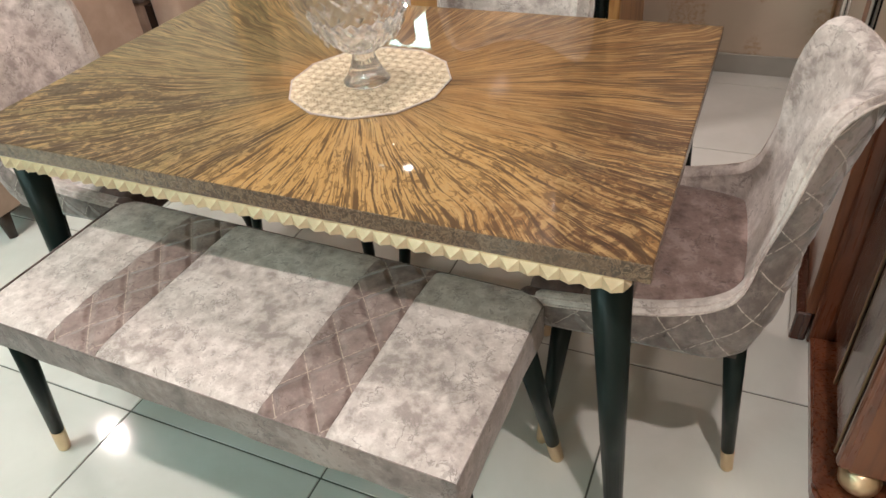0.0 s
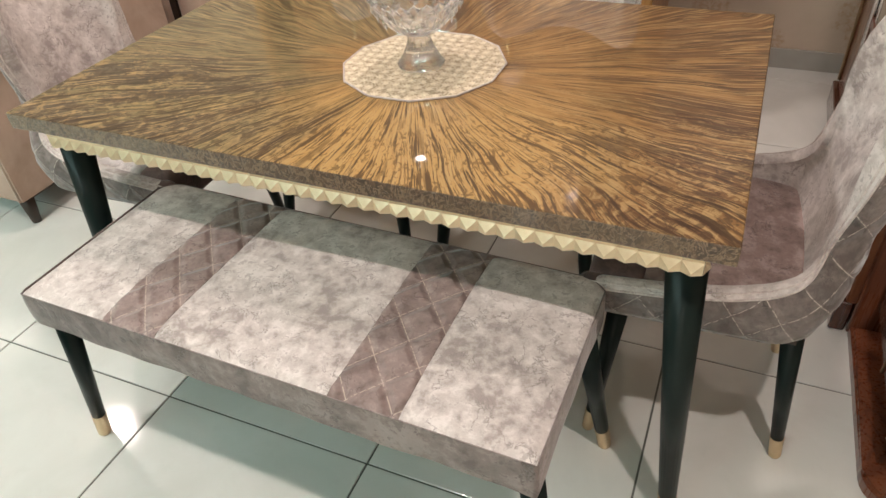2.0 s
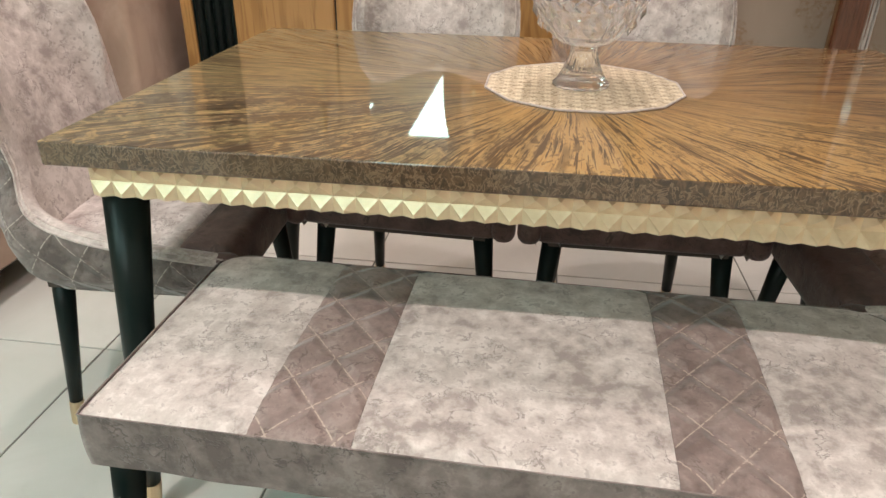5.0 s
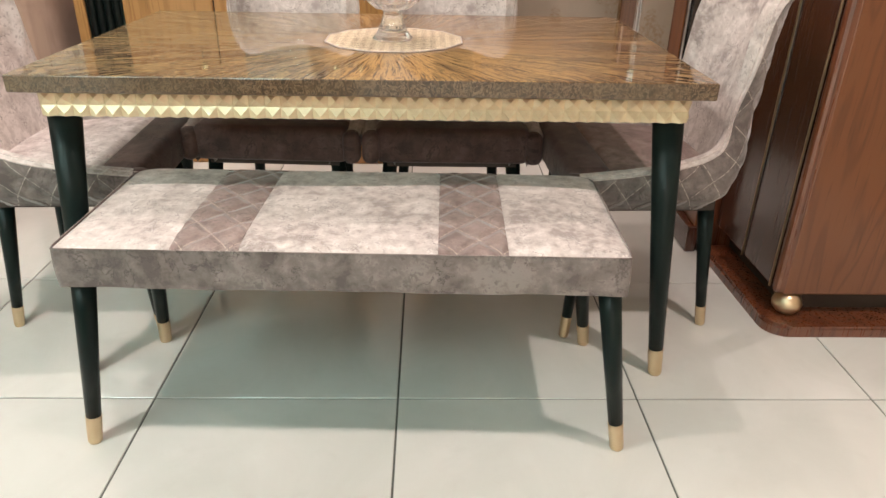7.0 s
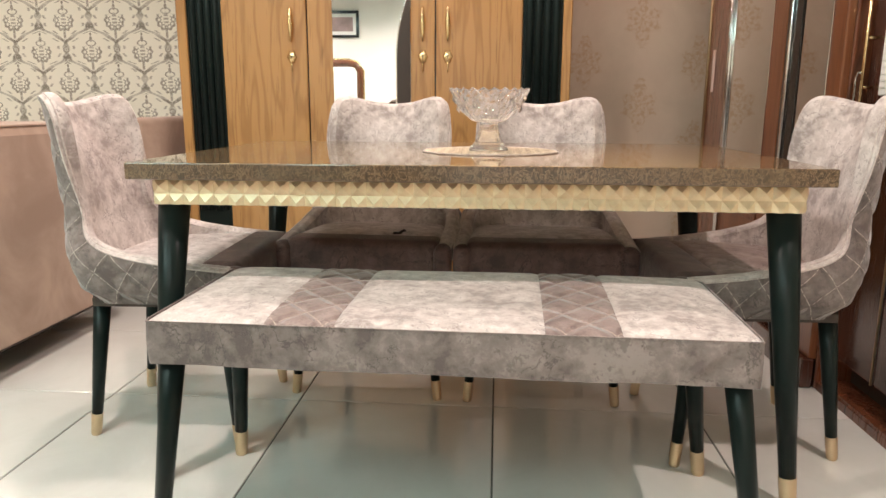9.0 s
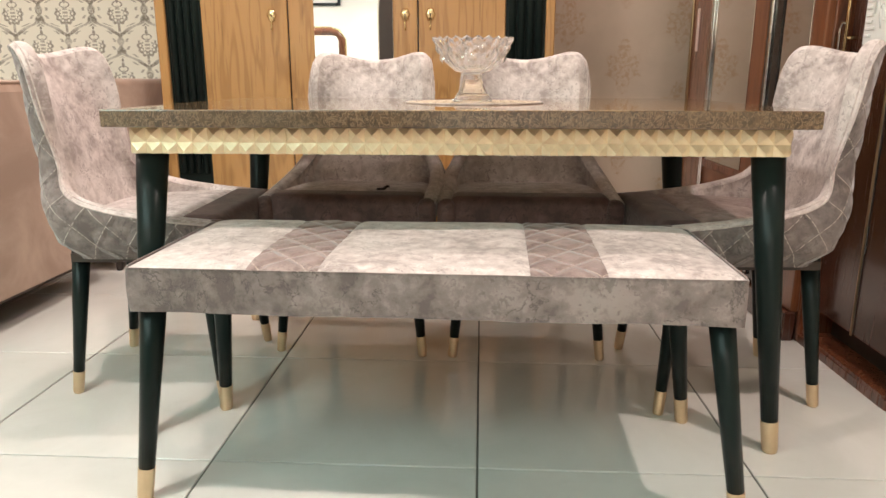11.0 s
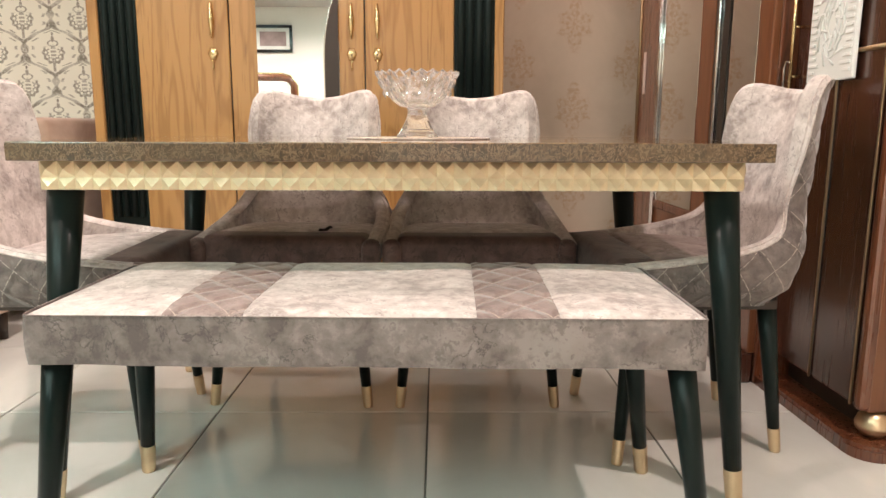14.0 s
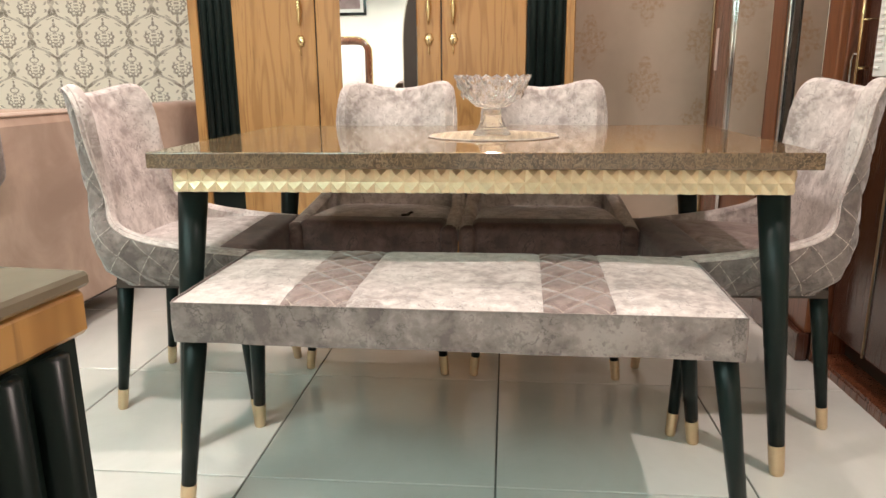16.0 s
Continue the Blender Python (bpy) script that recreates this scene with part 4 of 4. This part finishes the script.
# ---------------------------------------------------------------- sofas
def suede_sofa():
    t = thing("suede_sofa", "taupe suede sofa with high curved side and grey seat cushion", "sofa")
    x1, y0, y1, zb = -1.545, -0.085, 0.83, 0.115

    def top(y):
        return 0.575 + 0.265 * smooth(-0.03, 0.12, y)

    n = 40
    ys = [y0 + (y1 - y0) * i / n for i in range(n + 1)]
    for name, xa, xb in (("side_panel", x1 - 0.14, x1),):
        def fn(u, v, xa=xa, xb=xb):
            y = ys[int(round(u * n))]
            zt = top(y)
            prof = [(xb, zb), (xb, zt - 0.04), (xb - 0.012, zt - 0.012), (xb - 0.045, zt), (xa + 0.045, zt), (xa + 0.012, zt - 0.012), (xa, zt - 0.04), (xa, zb), (xb, zb)]
            x, z = prof[int(round(v * 8))]
            return Vector((x, y, z))
        bm = grid(fn, n, 8, flip=True)
        for y, rev in ((0, False), (n, True)):
            loop = [bm.verts.new(fn(y / n, k / 8)) for k in range(8)]
            bm.faces.new(loop[::-1] if rev else loop)
        bmesh.ops.remove_doubles(bm, verts=bm.verts, dist=1e-5)
        bmesh.ops.recalc_face_normals(bm, faces=bm.faces)
        side = part(name, bm, SUEDE, t, "taupe suede side panel")
        part("piping", tube([(xb - 0.012, y0 - 0.002, zb)] + [(xb - 0.012, y - 0.002, top(y) - 0.008) for y in ys], 0.005, 6), SUEDE, side, "", True)
    part("base", box(-3.3, x1 - 0.145, y0 + 0.01, y1, zb, 0.36, 0.02, 2), SUEDE, t)
    part("backrest", box(-3.3, x1 - 0.145, y1 - 0.22, y1 - 0.002, 0.362, 0.835, 0.05, 4), SUEDE, t, "", True)
    for a, b in ((-3.29, -2.50), (-2.49, x1 - 0.15)):
        part("seat_cushion", box(a, b, y0 - 0.01, y1 - 0.225, 0.365, 0.485, 0.04, 4), GREY_VELVET, t, "grey velvet seat cushion", True)
    part("loose_cushion", box(-2.25, -1.50, -0.15, 0.10, 0.60, 0.85, 0.07, 5), GREY_VELVET, t, "grey velvet cushion", True)
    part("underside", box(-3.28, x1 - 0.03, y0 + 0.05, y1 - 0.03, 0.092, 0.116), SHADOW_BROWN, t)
    for x in (x1 - 0.05, -3.2):
        for y in (y0 + 0.045, y1 - 0.06):
            part("leg", tube([(x, y, 0.116), (x + 0.012, y - 0.008, 0)], [0.030, 0.016], 14), SHADOW_BROWN, t, "dark tapered wooden leg", True)


suede_sofa()


def suede_armchair():
    t = thing("suede_armchair", "taupe suede armchair with grey velvet cushions beside the oak wardrobe", "armchair")
    part("back", box(-1.63, -1.47, 0.985, 1.86, 0.13, 0.845, 0.03, 3), SUEDE, t, "", True)
    part("back_cushion", box(-1.79, -1.632, 1.14, 1.72, 0.585, 0.83, 0.035, 3), GREY_VELVET, t, "grey velvet back cushion", True)
    part("seat_cushion", box(-2.36, -1.64, 1.135, 1.73, 0.40, 0.58, 0.04, 4), GREY_VELVET, t, "grey velvet seat cushion", True)
    part("base", box(-2.32, -1.64, 1.12, 1.74, 0.15, 0.398, 0.015, 2), SUEDE, t)
    for a, b in ((0.975, 1.125), (1.738, 1.86)):
        arm = part("arm", box(-2.33, -1.675, a, b, 0.13, 0.515, 0.012, 2), SUEDE, t)
        part("arm_pad", box(-2.35, -1.655, a - 0.012, b + 0.006, 0.516, 0.565, 0.018, 3), GREY_VELVET, arm, "grey velvet arm pad", True)
    # dark strip painted in for the shade between arm and back
    part("gap_shade", box(-1.674, -1.640, 1.0, 1.11, 0.135, 0.50), SHADOW_BROWN, t)
    for x in (-2.28, -1.56):
        for y in (1.03, 1.80):
            part("leg", tube([(x, y, 0.135), (x - 0.01, y, 0)], [0.025, 0.014], 12), SHADOW_BROWN, t, "dark tapered wooden leg", True)


suede_armchair()


# ---------------------------------------------------------------- console in the near corner
def console_cabinet():
    t = thing("console_cabinet", "console with grey-brown top, oak edge and dark fluted body", "console", pose(-0.134, -1.69, 0, 0, 0, -6))
    w, d, zt = 0.90, 0.30, 0.843
    part("top", box(-w, 0, -d, 0, zt - 0.008, zt, 0.002), plain("stone_top", (0.17, 0.142, 0.105), 0.16, 0, 0.4, 18), t, "grey-brown polished stone top")
    part("edge_band", box(-w + 0.002, -0.002, -d + 0.002, -0.002, zt - 0.033, zt - 0.0085, 0.003), OAK, t, "oak edge band")
    body = part("body", box(-w + 0.02, -0.006, -d + 0.016, -0.010, 0.03, zt - 0.034), LACQUER, t, "dark body with fluted sides")
    for i in range(9):
        y = -d + 0.032 + i * 0.0295
        part("reed", tube([(-0.006, y, 0.04), (-0.006, y, zt - 0.036)], 0.011, 10), LACQUER, body, "", True)
    part("foot_rail", box(-w + 0.03, -0.03, -d + 0.03, -0.03, 0.0, 0.031), SHADOW_BROWN, t)


console_cabinet()


# ---------------------------------------------------------------- the far end of the room, seen in the mirrors
def framed_picture():
    t = thing("framed_picture", "small dark-framed picture on the white end wall", "picture")
    x0, x1, z0, z1, y = -2.55, -1.99, 1.87, 2.25, Y0 + 0.002
    part("mount", box(x0 + 0.03, x1 - 0.03, y, y + 0.012, z0 + 0.03, z1 - 0.03), PAPER, t)
    part("image", box(x0 + 0.09, x1 - 0.09, y + 0.0125, y + 0.014, z0 + 0.09, z1 - 0.09), plain("print", (0.30, 0.22, 0.22), 0.5, 0, 0.6, 9), t, "dim mauve print")
    for a in ((x0, x1, z0, z0 + 0.04), (x0, x1, z1 - 0.04, z1), (x0, x0 + 0.04, z0 + 0.04, z1 - 0.04), (x1 - 0.04, x1, z0 + 0.04, z1 - 0.04)):
        part("frame_bar", box(a[0], a[1], y, y + 0.03, a[2], a[3], 0.004), BLACK, t)


framed_picture()


def bed_headboard():
    t = thing("headboard", "brown framed headboard with cream padded panel", "headboard")
    x0, x1, y = -3.6, -1.83, -5.4
    part("panel", box(x0 + 0.08, x1 - 0.08, y, y + 0.05, 0.3, 1.40, 0.02, 2), plain("cream_pad", (0.72, 0.70, 0.63), 0.6), t, "", True)
    part("frame", tube([(x1, y, 0), (x1, y, 1.35), (x1 - 0.05, y, 1.44), (x1 - 0.15, y, 1.465), (x0 + 0.15, y, 1.465), (x0 + 0.05, y, 1.44), (x0, y, 1.35), (x0, y, 0)], 0.05, 10), MAHOGANY, t, "", True)
    part("gold_edge", tube([(x1 + 0.05, y + 0.02, 0), (x1 + 0.05, y + 0.02, 1.36), (x1 - 0.03, y + 0.02, 1.48), (x1 - 0.15, y + 0.02, 1.515), (x0 + 0.15, y + 0.02, 1.515)], 0.012, 8), GILT, t, "", True)


bed_headboard()


# ---------------------------------------------------------------- floor
def tiled_floor():
    f = part("floor", box(X0 - 0.15, X1 + 0.15, Y0 - 0.15, Y1 + 0.15, -0.12, -0.0035), GROUT)
    tagged(f, "white polished porcelain floor tiles with dark joints", "floor", kind="structure")
    s, g = 0.603, 0.0048
    me = mesh_of("tile", box(-s / 2 + g / 2, s / 2 - g / 2, -s / 2 + g / 2, s / 2 - g / 2, -0.0105, 0.0, 0.0012), PORCELAIN)
    gx, gy = 0.062, -0.545
    i0, i1 = math.floor((X0 - gx) / s), math.ceil((X1 - gx) / s)
    j0, j1 = math.floor((Y0 - gy) / s), math.ceil((Y1 - gy) / s)
    for i in range(i0, i1):
        for j in range(j0, j1):
            t = new("tile", me)
            t.parent = f
            t.location = (gx + (i + 0.5) * s, gy + (j + 0.5) * s, 0)


tiled_floor()
